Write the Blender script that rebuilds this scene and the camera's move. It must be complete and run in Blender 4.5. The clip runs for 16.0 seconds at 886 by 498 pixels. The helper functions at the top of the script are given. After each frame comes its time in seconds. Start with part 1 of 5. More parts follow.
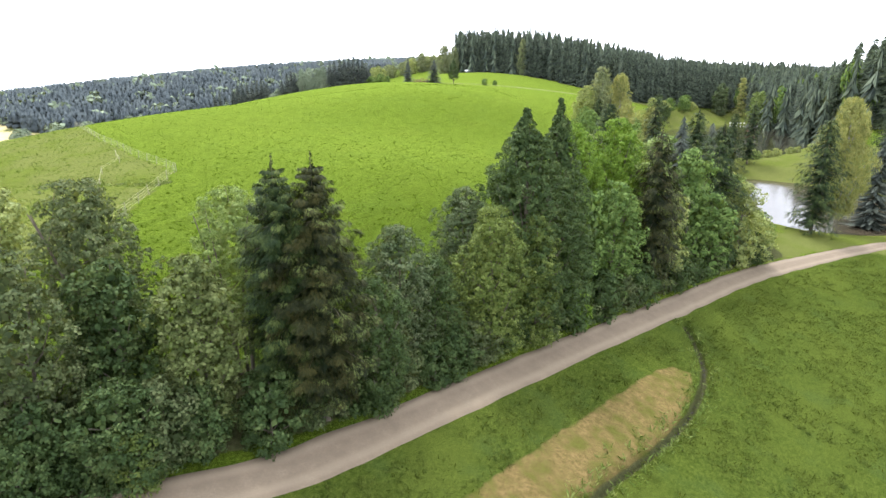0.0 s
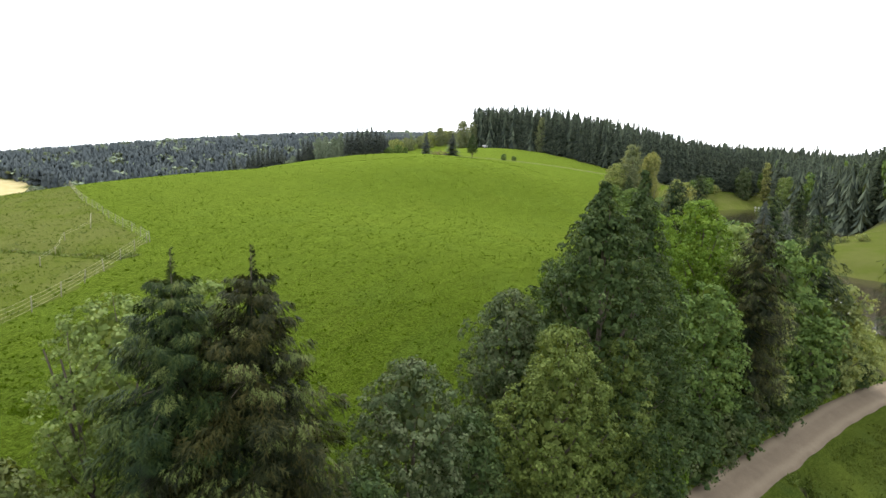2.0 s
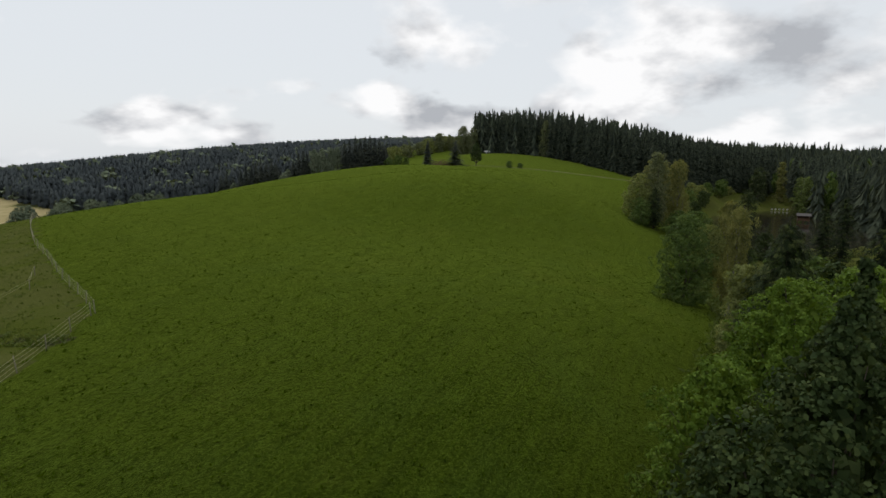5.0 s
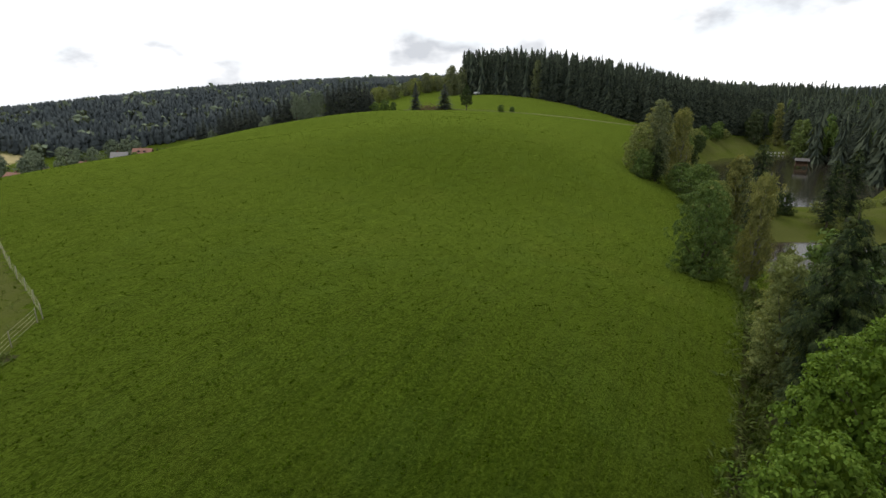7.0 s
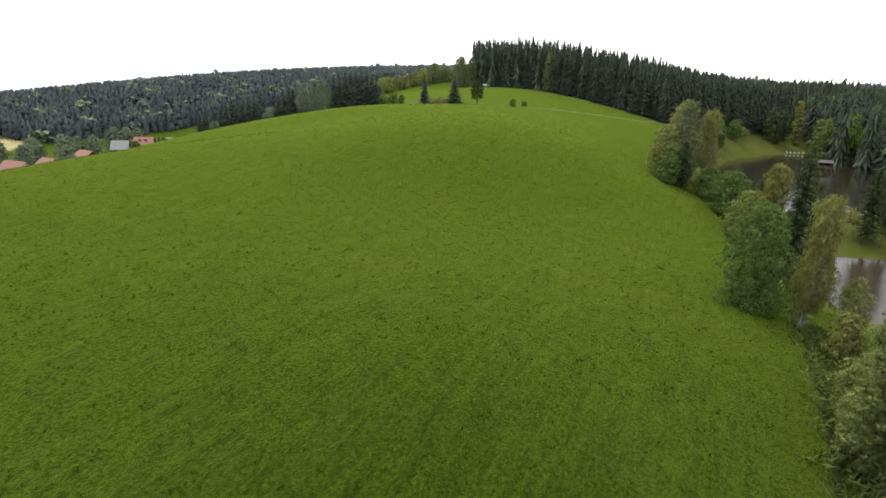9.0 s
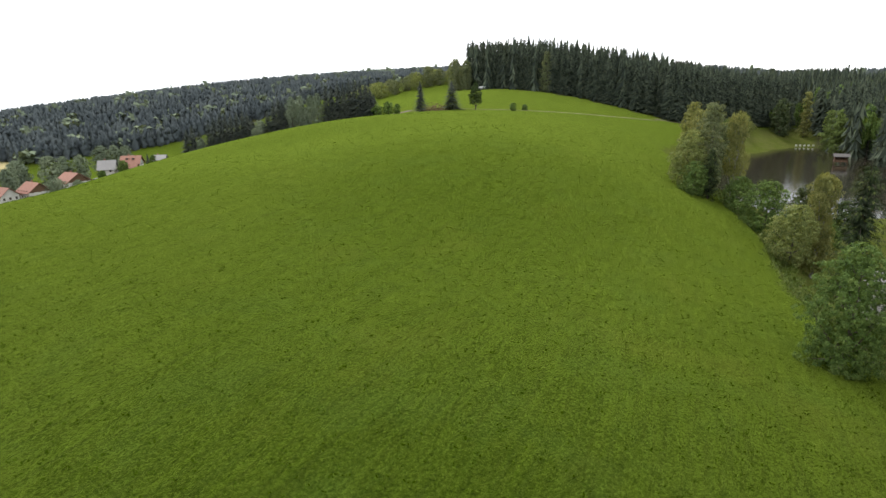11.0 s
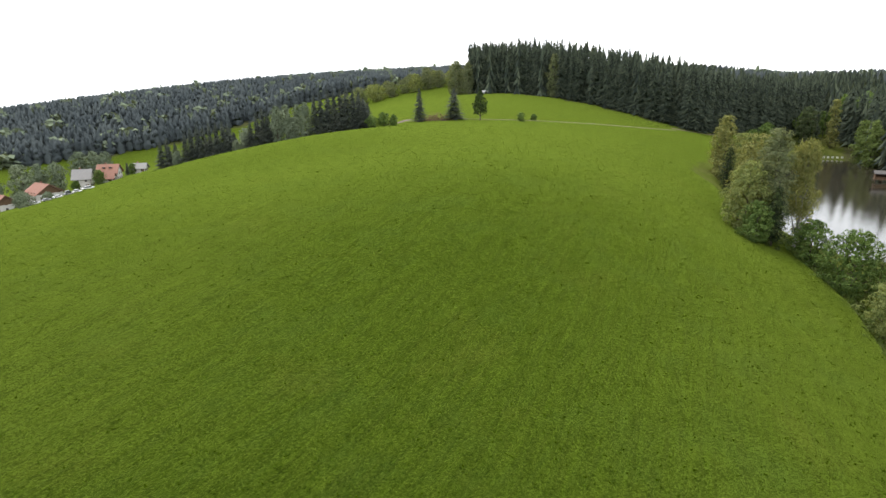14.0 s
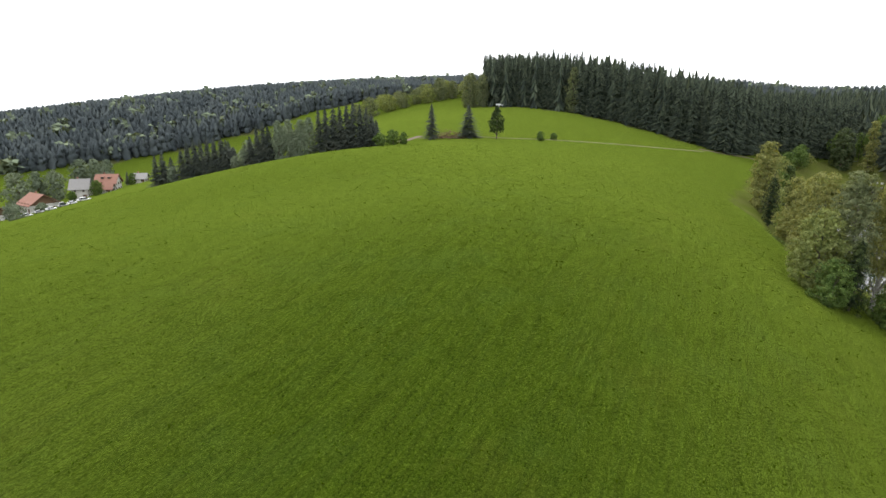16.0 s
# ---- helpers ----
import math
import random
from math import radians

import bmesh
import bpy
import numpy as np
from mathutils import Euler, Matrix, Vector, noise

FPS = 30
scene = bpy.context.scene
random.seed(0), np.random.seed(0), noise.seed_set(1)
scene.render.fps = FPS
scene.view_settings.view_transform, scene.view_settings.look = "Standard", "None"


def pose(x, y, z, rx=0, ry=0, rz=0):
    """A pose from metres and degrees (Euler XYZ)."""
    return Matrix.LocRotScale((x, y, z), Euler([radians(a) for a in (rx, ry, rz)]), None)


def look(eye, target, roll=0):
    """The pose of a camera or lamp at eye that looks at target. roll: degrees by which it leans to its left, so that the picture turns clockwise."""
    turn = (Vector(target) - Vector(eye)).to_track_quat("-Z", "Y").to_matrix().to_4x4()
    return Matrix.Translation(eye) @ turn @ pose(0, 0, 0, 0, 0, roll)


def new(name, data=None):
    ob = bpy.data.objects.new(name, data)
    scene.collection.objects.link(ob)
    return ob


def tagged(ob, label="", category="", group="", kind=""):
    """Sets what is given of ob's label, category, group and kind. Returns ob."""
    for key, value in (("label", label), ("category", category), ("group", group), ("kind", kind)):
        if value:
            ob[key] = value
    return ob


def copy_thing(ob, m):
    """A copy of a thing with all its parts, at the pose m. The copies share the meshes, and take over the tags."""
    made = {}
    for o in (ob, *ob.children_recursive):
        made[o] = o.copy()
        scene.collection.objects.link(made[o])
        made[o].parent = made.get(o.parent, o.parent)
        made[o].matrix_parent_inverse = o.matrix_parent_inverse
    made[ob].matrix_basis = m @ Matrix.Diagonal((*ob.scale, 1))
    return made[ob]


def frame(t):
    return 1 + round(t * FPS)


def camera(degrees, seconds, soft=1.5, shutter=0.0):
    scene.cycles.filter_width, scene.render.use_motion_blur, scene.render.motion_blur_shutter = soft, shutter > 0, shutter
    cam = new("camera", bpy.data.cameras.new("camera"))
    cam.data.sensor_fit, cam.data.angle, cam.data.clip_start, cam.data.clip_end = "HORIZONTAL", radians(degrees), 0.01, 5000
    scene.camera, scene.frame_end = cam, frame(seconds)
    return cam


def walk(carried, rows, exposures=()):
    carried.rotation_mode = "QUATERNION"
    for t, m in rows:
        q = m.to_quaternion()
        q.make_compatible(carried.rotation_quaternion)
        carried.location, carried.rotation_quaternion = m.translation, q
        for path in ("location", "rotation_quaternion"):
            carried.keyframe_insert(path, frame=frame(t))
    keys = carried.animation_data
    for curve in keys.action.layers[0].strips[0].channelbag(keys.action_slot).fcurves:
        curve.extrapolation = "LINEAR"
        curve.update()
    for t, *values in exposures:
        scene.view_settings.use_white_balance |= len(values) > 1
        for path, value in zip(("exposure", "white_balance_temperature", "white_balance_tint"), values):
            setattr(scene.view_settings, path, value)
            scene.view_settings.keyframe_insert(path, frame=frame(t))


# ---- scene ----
# the camera: seconds, eye, yaw, pitch, roll
cam = camera(77.0, 16.0)
PATH = [
    (0, 0.00, 0.00, 30.00, -0.00, -16.50, -0.00),
    (0.5, -0.27, 3.71, 29.80, 0.16, -15.91, -0.26),
    (1, -0.61, 7.35, 29.57, 0.60, -12.77, -1.34),
    (1.5, -1.03, 10.68, 29.27, 1.14, -10.93, -1.74),
    (2, -1.52, 14.04, 29.13, 1.56, -9.22, -2.07),
    (2.5, -2.02, 16.92, 29.11, 1.41, -8.73, -0.17),
    (3, -2.61, 19.77, 29.26, 1.69, -7.73, -0.46),
    (3.5, -3.02, 22.29, 29.77, 2.15, -7.77, -0.77),
    (3.7, -3.18, 23.30, 30.08, 1.97, -7.90, -0.75),
    (5.8, -5.35, 32.33, 33.36, 0.97, -10.21, -0.29),
    (6, -5.41, 33.06, 33.66, 0.84, -10.70, -0.17),
    (6.5, -5.68, 34.78, 34.34, 0.40, -12.48, -0.04),
    (7, -6.09, 36.80, 34.90, -0.10, -14.98, -0.24),
    (7.5, -6.49, 38.84, 35.23, -0.01, -14.38, -0.40),
    (8, -6.87, 40.95, 35.64, 0.39, -14.83, -0.79),
    (8.5, -7.28, 43.08, 36.08, 0.51, -16.08, -1.01),
    (9, -7.69, 45.71, 36.47, 0.54, -15.99, -1.10),
    (11.5, -10.46, 61.51, 40.08, -0.41, -16.00, 1.36),
    (12, -10.67, 65.60, 40.94, -0.32, -16.83, 1.08),
    (12.5, -10.85, 69.64, 41.55, -0.08, -17.02, 0.80),
    (13, -10.96, 73.86, 42.16, -0.30, -16.49, 0.91),
    (13.5, -11.06, 78.02, 42.70, -0.16, -16.37, 0.69),
    (14, -11.20, 82.22, 43.29, -0.51, -16.23, 0.88),
    (14.5, -11.42, 86.37, 43.88, -0.90, -16.12, 1.28),
    (15, -11.66, 90.61, 44.54, -0.46, -14.98, 0.66),
    (15.5, -11.85, 94.66, 45.35, 0.70, -14.78, -0.13),
    (16, -11.91, 99.05, 46.24, 0.69, -15.51, -0.07),
]
EXPOSURES = [(0, 1.62, 5980, 13), (0.6, 1.66, 5980, 13), (1, 1.59, 6000, 13), (1.5, 1.29, 6120, 12), (2, 0.84, 6280, 10), (2.5, 0.22, 6340, 10), (3, -0.44, 6400, 10), (3.5, -0.84, 6400, 10), (4.8, -1.02, 6400, 10), (6, -0.94, 6400, 10), (6.5, -0.79, 6400, 10), (7, -0.44, 6400, 10), (7.5, -0.06, 6400, 10), (8, 0.1, 6400, 10), (9, 0.26, 6400, 10), (11.5, 0.38, 6400, 10), (13.5, 0.52, 6400, 10), (16, 0.42, 6400, 10)]
walk(cam, [(t, pose(x, y, z, 90 + pitch, roll, yaw)) for t, x, y, z, yaw, pitch, roll in PATH], EXPOSURES)

# ---- daylight: thin bright cloud, the sun high and ahead behind it ----
CLOUD_DRIFT = 3.7
SUN_AZ, SUN_EL = 20.0, 60.0          # degrees: towards the left of straight ahead, above the horizon
sun = new("sun", bpy.data.lights.new("sun", "SUN"))
sun.data.energy, sun.data.angle, sun.data.color = 2.2, radians(7), (1.0, 0.955, 0.88)
sun.matrix_world = look((-math.sin(radians(SUN_AZ)) * 100, math.cos(radians(SUN_AZ)) * 100, 100 * math.tan(radians(SUN_EL))), (0, 0, 0))

world = bpy.data.worlds.new("sky")
scene.world = world
world.use_nodes = True
wn, wl = world.node_tree.nodes, world.node_tree.links
wn.clear()
w_out, w_bg, w_sky = wn.new("ShaderNodeOutputWorld"), wn.new("ShaderNodeBackground"), wn.new("ShaderNodeTexSky")
w_sky.sky_type, w_sky.sun_disc = "NISHITA", False
w_sky.sun_elevation, w_sky.sun_rotation = radians(SUN_EL), radians(-SUN_AZ)
w_sky.air_density, w_sky.dust_density = 1.0, 2.0
w_co, w_xyz, w_flat, w_noise, w_fine = (wn.new(k) for k in ("ShaderNodeTexCoord", "ShaderNodeSeparateXYZ", "ShaderNodeCombineXYZ", "ShaderNodeTexNoise", "ShaderNodeTexNoise"))
wl.new(w_co.outputs["Generated"], w_xyz.inputs[0])
w_rise = wn.new("ShaderNodeMath")
w_rise.operation, w_rise.use_clamp = "ADD", True
w_rise.inputs[1].default_value = 0.42
wl.new(w_xyz.outputs["Z"], w_rise.inputs[0])
for k, axis_name in enumerate("XY"):           # a flat layer of cloud, seen in perspective
    w_div = wn.new("ShaderNodeMath")
    w_div.operation = "DIVIDE"
    w_way = wn.new("ShaderNodeMath")
    w_way.operation = "MULTIPLY"
    w_way.inputs[1].default_value = (-1.0, 1.0)[k]
    wl.new(w_xyz.outputs[axis_name], w_way.inputs[0])
    wl.new(w_way.outputs[0], w_div.inputs[0])
    wl.new(w_rise.outputs[0], w_div.inputs[1])
    wl.new(w_div.outputs[0], w_flat.inputs[k])
w_flat.inputs["Z"].default_value = CLOUD_DRIFT
w_noise.inputs["Scale"].default_value, w_noise.inputs["Detail"].default_value, w_noise.inputs["Roughness"].default_value = 1.5, 8.0, 0.5
w_fine.inputs["Scale"].default_value, w_fine.inputs["Detail"].default_value, w_fine.inputs["Roughness"].default_value = 3.4, 6.0, 0.52
w_ramp, w_shade, w_mix, w_haze = wn.new("ShaderNodeValToRGB"), wn.new("ShaderNodeValToRGB"), wn.new("ShaderNodeMix"), wn.new("ShaderNodeMix")
w_ramp.color_ramp.elements[0].position, w_ramp.color_ramp.elements[1].position = 0.47, 0.53
w_shade.color_ramp.elements[0].position, w_shade.color_ramp.elements[1].position = 0.44, 0.63
w_shade.color_ramp.elements[0].color, w_shade.color_ramp.elements[1].color = (20.0, 19.8, 19.6, 1), (9.2, 9.5, 10.0, 1)
w_mix.data_type = w_haze.data_type = "RGBA"
w_haze.inputs["Factor"].default_value, w_haze.inputs["B"].default_value = 0.8, (18.0, 18.6, 19.0, 1)
wl.new(w_flat.outputs[0], w_noise.inputs["Vector"])
wl.new(w_flat.outputs[0], w_fine.inputs["Vector"])
wl.new(w_noise.outputs["Fac"], w_ramp.inputs["Fac"])
wl.new(w_fine.outputs["Fac"], w_shade.inputs["Fac"])
wl.new(w_sky.outputs["Color"], w_haze.inputs["A"])
wl.new(w_ramp.outputs["Color"], w_mix.inputs["Factor"])
wl.new(w_haze.outputs["Result"], w_mix.inputs["A"])
wl.new(w_shade.outputs["Color"], w_mix.inputs["B"])
wl.new(w_mix.outputs["Result"], w_bg.inputs["Color"])
w_bg.inputs["Strength"].default_value = 0.1
wl.new(w_bg.outputs["Background"], w_out.inputs["Surface"])

# ---- materials ----
class Nodes:
    """A material's node tree with short ways to add and join nodes."""

    def __init__(self, name):
        self.mat = bpy.data.materials.new(name)
        self.mat.use_nodes = True
        self.tree = self.mat.node_tree
        self.tree.nodes.clear()
        self.out = self.add("ShaderNodeOutputMaterial")
        self.co = self.add("ShaderNodeTexCoord").outputs["Object"]
        self.pos = self.add("ShaderNodeNewGeometry").outputs["Position"]

    def add(self, kind, **values):
        node = self.tree.nodes.new(kind)
        for key, value in values.items():
            if isinstance(value, bpy.types.NodeSocket):
                self.tree.links.new(value, node.inputs[key.replace("_", " ")])
            else:
                node.inputs[key.replace("_", " ")].default_value = value
        return node

    def noise(self, scale, detail=4.0, rough=0.55, vector=None):
        return self.add("ShaderNodeTexNoise", Vector=vector or self.co, Scale=scale, Detail=detail, Roughness=rough).outputs["Fac"]

    def ramp(self, fac, *stops):
        node = self.add("ShaderNodeValToRGB", Fac=fac)
        while len(node.color_ramp.elements) < len(stops):
            node.color_ramp.elements.new(0.5)
        for element, (at, rgb) in zip(node.color_ramp.elements, stops):
            element.position, element.color = at, (*rgb, 1)
        return node.outputs["Color"]

    def mix(self, fac, a, b, how="MIX"):
        node = self.tree.nodes.new("ShaderNodeMix")
        node.data_type, node.blend_type = "RGBA", how
        for key, value in ((0, fac), (6, a), (7, b)):
            if isinstance(value, bpy.types.NodeSocket):
                self.tree.links.new(value, node.inputs[key])
            else:
                node.inputs[key].default_value = value if key == 0 else (*value, 1)
        return node.outputs[2]

    def math(self, how, a, b=0.5):
        node = self.tree.nodes.new("ShaderNodeMath")
        node.operation = how
        for n, value in enumerate((a, b)):
            if isinstance(value, bpy.types.NodeSocket):
                self.tree.links.new(value, node.inputs[n])
            else:
                node.inputs[n].default_value = value
        return node.outputs[0]

    def attribute(self, name):
        node = self.tree.nodes.new("ShaderNodeAttribute")
        node.attribute_name = name
        return node.outputs["Fac"]

    def island(self):
        return self.add("ShaderNodeNewGeometry").outputs["Random Per Island"]

    def bump(self, height, strength=0.5, distance=0.05):
        return self.add("ShaderNodeBump", Height=height, Strength=strength, Distance=distance).outputs["Normal"]

    def done(self, colour, rough=0.9, normal=None, metal=0.0, through_light=0.0, spec=0.3, sheen=0.0):
        b = self.add("ShaderNodeBsdfPrincipled", Base_Color=colour if isinstance(colour, bpy.types.NodeSocket) else (*colour, 1), Roughness=rough, Metallic=metal)
        b.inputs["Specular IOR Level"].default_value = spec
        b.inputs["Sheen Roughness"].default_value, b.inputs["Sheen Tint"].default_value = 0.455, (0.68, 0.87, 0.125, 1)
        if isinstance(sheen, bpy.types.NodeSocket):
            self.tree.links.new(sheen, b.inputs["Sheen Weight"])
        if normal is not None:
            self.tree.links.new(normal, b.inputs["Normal"])
        shader = b.outputs[0]
        if through_light:
            t = self.add("ShaderNodeBsdfTranslucent", Color=self.mix(1.0, colour, (1.3, 1.15, 0.5), "MULTIPLY"))
            m = self.add("ShaderNodeMixShader", Fac=through_light)
            self.tree.links.new(shader, m.inputs[1])
            self.tree.links.new(t.outputs[0], m.inputs[2])
            shader = m.outputs[0]
        self.tree.links.new(shader, self.out.inputs["Surface"])
        return self.mat


def leaf_material(name, dark, mid, light, through_light=0.27, rough=0.6, spec=0.07, patch=0.9, single=0.24):
    n = Nodes(name)
    tone = n.math("ADD", n.math("MULTIPLY", n.island(), single), n.math("MULTIPLY", n.noise(patch, 5.0, vector=n.pos), 1 - single))
    return n.done(n.ramp(tone, (0.28, dark), (0.48, mid), (0.7, light)), rough, through_light=through_light, spec=spec)


def plain_material(name, a, b, scale=2.0, rough=0.8, bump=0.0, metal=0.0, spec=0.3, fine=30.0):
    n = Nodes(name)
    colour = n.mix(n.math("MULTIPLY", n.noise(fine, 3.0), 0.35), n.ramp(n.noise(scale, 5.0), (0.3, a), (0.7, b)), b)
    return n.done(colour, rough, n.bump(n.noise(fine, 4.0), bump, 0.02) if bump else None, metal, spec=spec)


def ground_material():
    n = Nodes("meadow_ground")
    broad = n.noise(0.02, 4.0, 0.6)
    patch = n.noise(0.13, 5.0, 0.6)
    turn = n.add("ShaderNodeMapping", Vector=n.pos, Rotation=(0, 0, radians(-28)), Scale=(0.8, 14.0, 1000.0))
    comb = n.add("ShaderNodeMapping", Vector=n.pos, Rotation=(0, 0, radians(-28)), Scale=(0.8, 1.25, 1.0))
    turn.vector_type = comb.vector_type = "TEXTURE"
    rows, lay = turn.outputs["Vector"], comb.outputs["Vector"]
    drill = n.noise(1.0, 4.0, 0.65, rows)
    seam = n.add("ShaderNodeMapping", Vector=n.pos, Rotation=(0, 0, radians(-24)), Scale=(0.42, 9.0, 1000.0))
    seam.vector_type = "TEXTURE"
    swath = n.noise(1.0, 3.0, 0.6, seam.outputs["Vector"])
    clod = n.noise(4.4, 5.0, 0.78, lay)
    wave = n.noise(0.55, 4.0, 0.6, lay)
    tuft = n.math("ADD", n.math("MULTIPLY", clod, 0.84), n.math("MULTIPLY", wave, 0.16))
    fine = n.noise(21.0, 3.0, 0.75)
    # lush meadow: short uneven sward, shade in the small tuft gaps coloured dark
    grass = n.ramp(tuft, (0.36, (0.0030, 0.0073, 0.0006)), (0.43, (0.0096, 0.0204, 0.0011)), (0.5, (0.0139, 0.0266, 0.0015)), (0.62, (0.0212, 0.0371, 0.0028)))
    # bluish clover patches, yellowed patches, and the drive lines of the mower
    grass = n.mix(n.ramp(patch, (0.5, (0, 0, 0)), (0.66, (0.4, 0.4, 0.4))), grass, (0.0149, 0.0316, 0.0054))
    grass = n.mix(n.ramp(n.noise(0.085, 5.0, 0.65), (0.56, (0, 0, 0)), (0.7, (0.4, 0.4, 0.4))), grass, (0.0312, 0.0361, 0.0054))
    grass = n.mix(n.ramp(broad, (0.48, (0, 0, 0)), (0.66, (0.35, 0.35, 0.35))), grass, (0.0264, 0.0399, 0.0045))
    grass = n.mix(n.ramp(drill, (0.36, (0.5, 0.5, 0.5)), (0.5, (0, 0, 0))), grass, (0.0121, 0.0241, 0.0028))
    grass = n.mix(n.ramp(drill, (0.54, (0, 0, 0)), (0.66, (0.3, 0.3, 0.3))), grass, (0.0291, 0.0451, 0.0045))
    grass = n.mix(1.0, grass, n.ramp(fine, (0.34, (0.12, 0.14, 0.16)), (0.5, (0.9, 0.9, 0.85)), (0.66, (1.95, 1.85, 1.75))), "MULTIPLY")
    grass = n.mix(1.0, grass, n.ramp(swath, (0.34, (0.64, 0.67, 0.7)), (0.5, (1, 1, 1)), (0.66, (1.3, 1.26, 1.26))), "MULTIPLY")
    # rough pasture
    rough_grass = n.ramp(tuft, (0.3, (0.038, 0.046, 0.010)), (0.55, (0.064, 0.070, 0.021)), (0.75, (0.094, 0.094, 0.035)))
    rough_grass = n.mix(n.ramp(patch, (0.45, (0, 0, 0)), (0.6, (0.6, 0.6, 0.6))), rough_grass, (0.042, 0.058, 0.007))
    # longer grass along the road, lying in soft sweeps
    sweep = n.noise(3.2, 6.0, 0.75, lay)
    verge = n.ramp(sweep, (0.34, (0.010, 0.017, 0.003)), (0.48, (0.023, 0.034, 0.006)), (0.64, (0.041, 0.054, 0.010)))
    verge = n.mix(n.ramp(patch, (0.42, (0, 0, 0)), (0.64, (0.7, 0.7, 0.7))), verge, (0.035, 0.046, 0.008))
    verge = n.mix(n.ramp(n.noise(0.3, 5.0, 0.6), (0.54, (0, 0, 0)), (0.68, (0.5, 0.5, 0.5))), verge, (0.024, 0.038, 0.01))
    verge = n.mix(1.0, verge, n.ramp(fine, (0.3, (0.45, 0.48, 0.46)), (0.5, (1.0, 1.0, 1.0)), (0.68, (1.6, 1.5, 1.5))), "MULTIPLY")
    # forest floor and the hedge's ground
    litter = n.ramp(tuft, (0.35, (0.022, 0.023, 0.012)), (0.65, (0.052, 0.052, 0.026)))
    # ripe far field
    ripe = n.ramp(patch, (0.35, (0.25, 0.21, 0.11)), (0.65, (0.32, 0.27, 0.15)))
    # dry mown strip beside the ditch
    straw = n.ramp(n.noise(3.2, 7.0, 0.75), (0.32, (0.046, 0.039, 0.013)), (0.48, (0.08, 0.057, 0.023)), (0.68, (0.128, 0.088, 0.04)))
    straw = n.mix(n.ramp(n.noise(0.8, 6.0, 0.65), (0.46, (0, 0, 0)), (0.62, (0.7, 0.7, 0.7))), straw, (0.036, 0.045, 0.007))
    edge = n.math("MULTIPLY", n.math("SUBTRACT", n.noise(0.6, 4.0), 0.5), 0.9)
    colour, gloss = grass, n.ramp(tuft, (0.4, (0.13, 0.13, 0.13)), (0.58, (0.31, 0.31, 0.31)))
    for name, cover in (("verge", verge), ("pasture", rough_grass), ("mown", straw), ("litter", litter), ("ripe", ripe)):
        m = n.ramp(n.math("ADD", n.attribute(name), edge), (0.4, (0, 0, 0)), (0.6, (1, 1, 1)))
        colour = n.mix(m, colour, cover)
        gloss = n.mix(m, gloss, (0.06, 0.06, 0.06))
    height = n.math("ADD", n.math("MULTIPLY", tuft, 0.7), n.math("MULTIPLY", fine, 0.5))
    return n.done(colour, 0.9, n.bump(height, 0.75, 0.15), spec=0.0, sheen=gloss)


def road_material():
    n = Nodes("gravel")
    grit = n.noise(9.0, 6.0, 0.75)
    base = n.ramp(n.noise(0.9, 6.0, 0.7), (0.3, (0.094, 0.072, 0.048)), (0.55, (0.117, 0.091, 0.061)), (0.75, (0.142, 0.113, 0.078)))
    colour = n.mix(n.ramp(grit, (0.4, (0.55, 0.55, 0.55)), (0.65, (0, 0, 0))), base, (0.082, 0.065, 0.048))
    wheel = n.ramp(n.attribute("wheel"), (0.25, (0, 0, 0)), (0.8, (0.4, 0.4, 0.4)))
    colour = n.mix(wheel, colour, (0.164, 0.132, 0.092))
    return n.done(colour, 0.95, n.bump(grit, 0.6, 0.03), spec=0.2)


def water_material(name, tint, spec):
    n = Nodes(name)
    ripple = n.noise(2.6, 5.0, 0.6)
    return n.done(tint, 0.05, n.bump(ripple, 0.2, 0.05), spec=spec)


def roof_material(name, a, b):
    n = Nodes(name)
    wave = n.add("ShaderNodeTexWave", Vector=n.co, Scale=1.6, Distortion=0.6, Detail=2.0).outputs["Fac"]
    return n.done(n.mix(n.math("MULTIPLY", n.noise(1.2, 5.0), 0.8), a, b), 0.75, n.bump(wave, 0.5, 0.05), spec=0.25)


GROUND, ROAD = ground_material(), road_material()
WATER = water_material("pond_water", (0.024, 0.021, 0.014), 0.5)
MUDDY_WATER = water_material("muddy_pond_water", (0.034, 0.028, 0.018), 0.06)
BARK = plain_material("bark", (0.05, 0.04, 0.03), (0.11, 0.09, 0.07), 4.0, 0.95, 0.8)
BIRCH_BARK = plain_material("birch_bark", (0.3, 0.29, 0.26), (0.12, 0.11, 0.1), 3.0, 0.8, 0.3)
NEEDLE = leaf_material("spruce_needles", (0.007, 0.015, 0.006), (0.015, 0.027, 0.008), (0.046, 0.062, 0.015), 0.12, 0.6)
NEEDLE_BROWN = leaf_material("browned_needles", (0.006, 0.008, 0.004), (0.013, 0.017, 0.005), (0.044, 0.041, 0.011), 0.12, 0.6)
SHOOTS = leaf_material("young_needles", (0.034, 0.048, 0.014), (0.062, 0.08, 0.022), (0.1, 0.116, 0.036), 0.2)
# Darker needles for the crown's inside: shade between boughs put into the colour.
NEEDLE_SHADED = leaf_material("shaded_inner_needles", (0.008, 0.013, 0.006), (0.014, 0.021, 0.009), (0.024, 0.03, 0.012), 0.0, 0.8, 0.1)
# Wood, crest and bank needles: lifted and blued in colour for air haze.
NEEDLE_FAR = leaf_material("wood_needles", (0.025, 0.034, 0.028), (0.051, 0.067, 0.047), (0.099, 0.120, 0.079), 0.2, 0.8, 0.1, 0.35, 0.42)
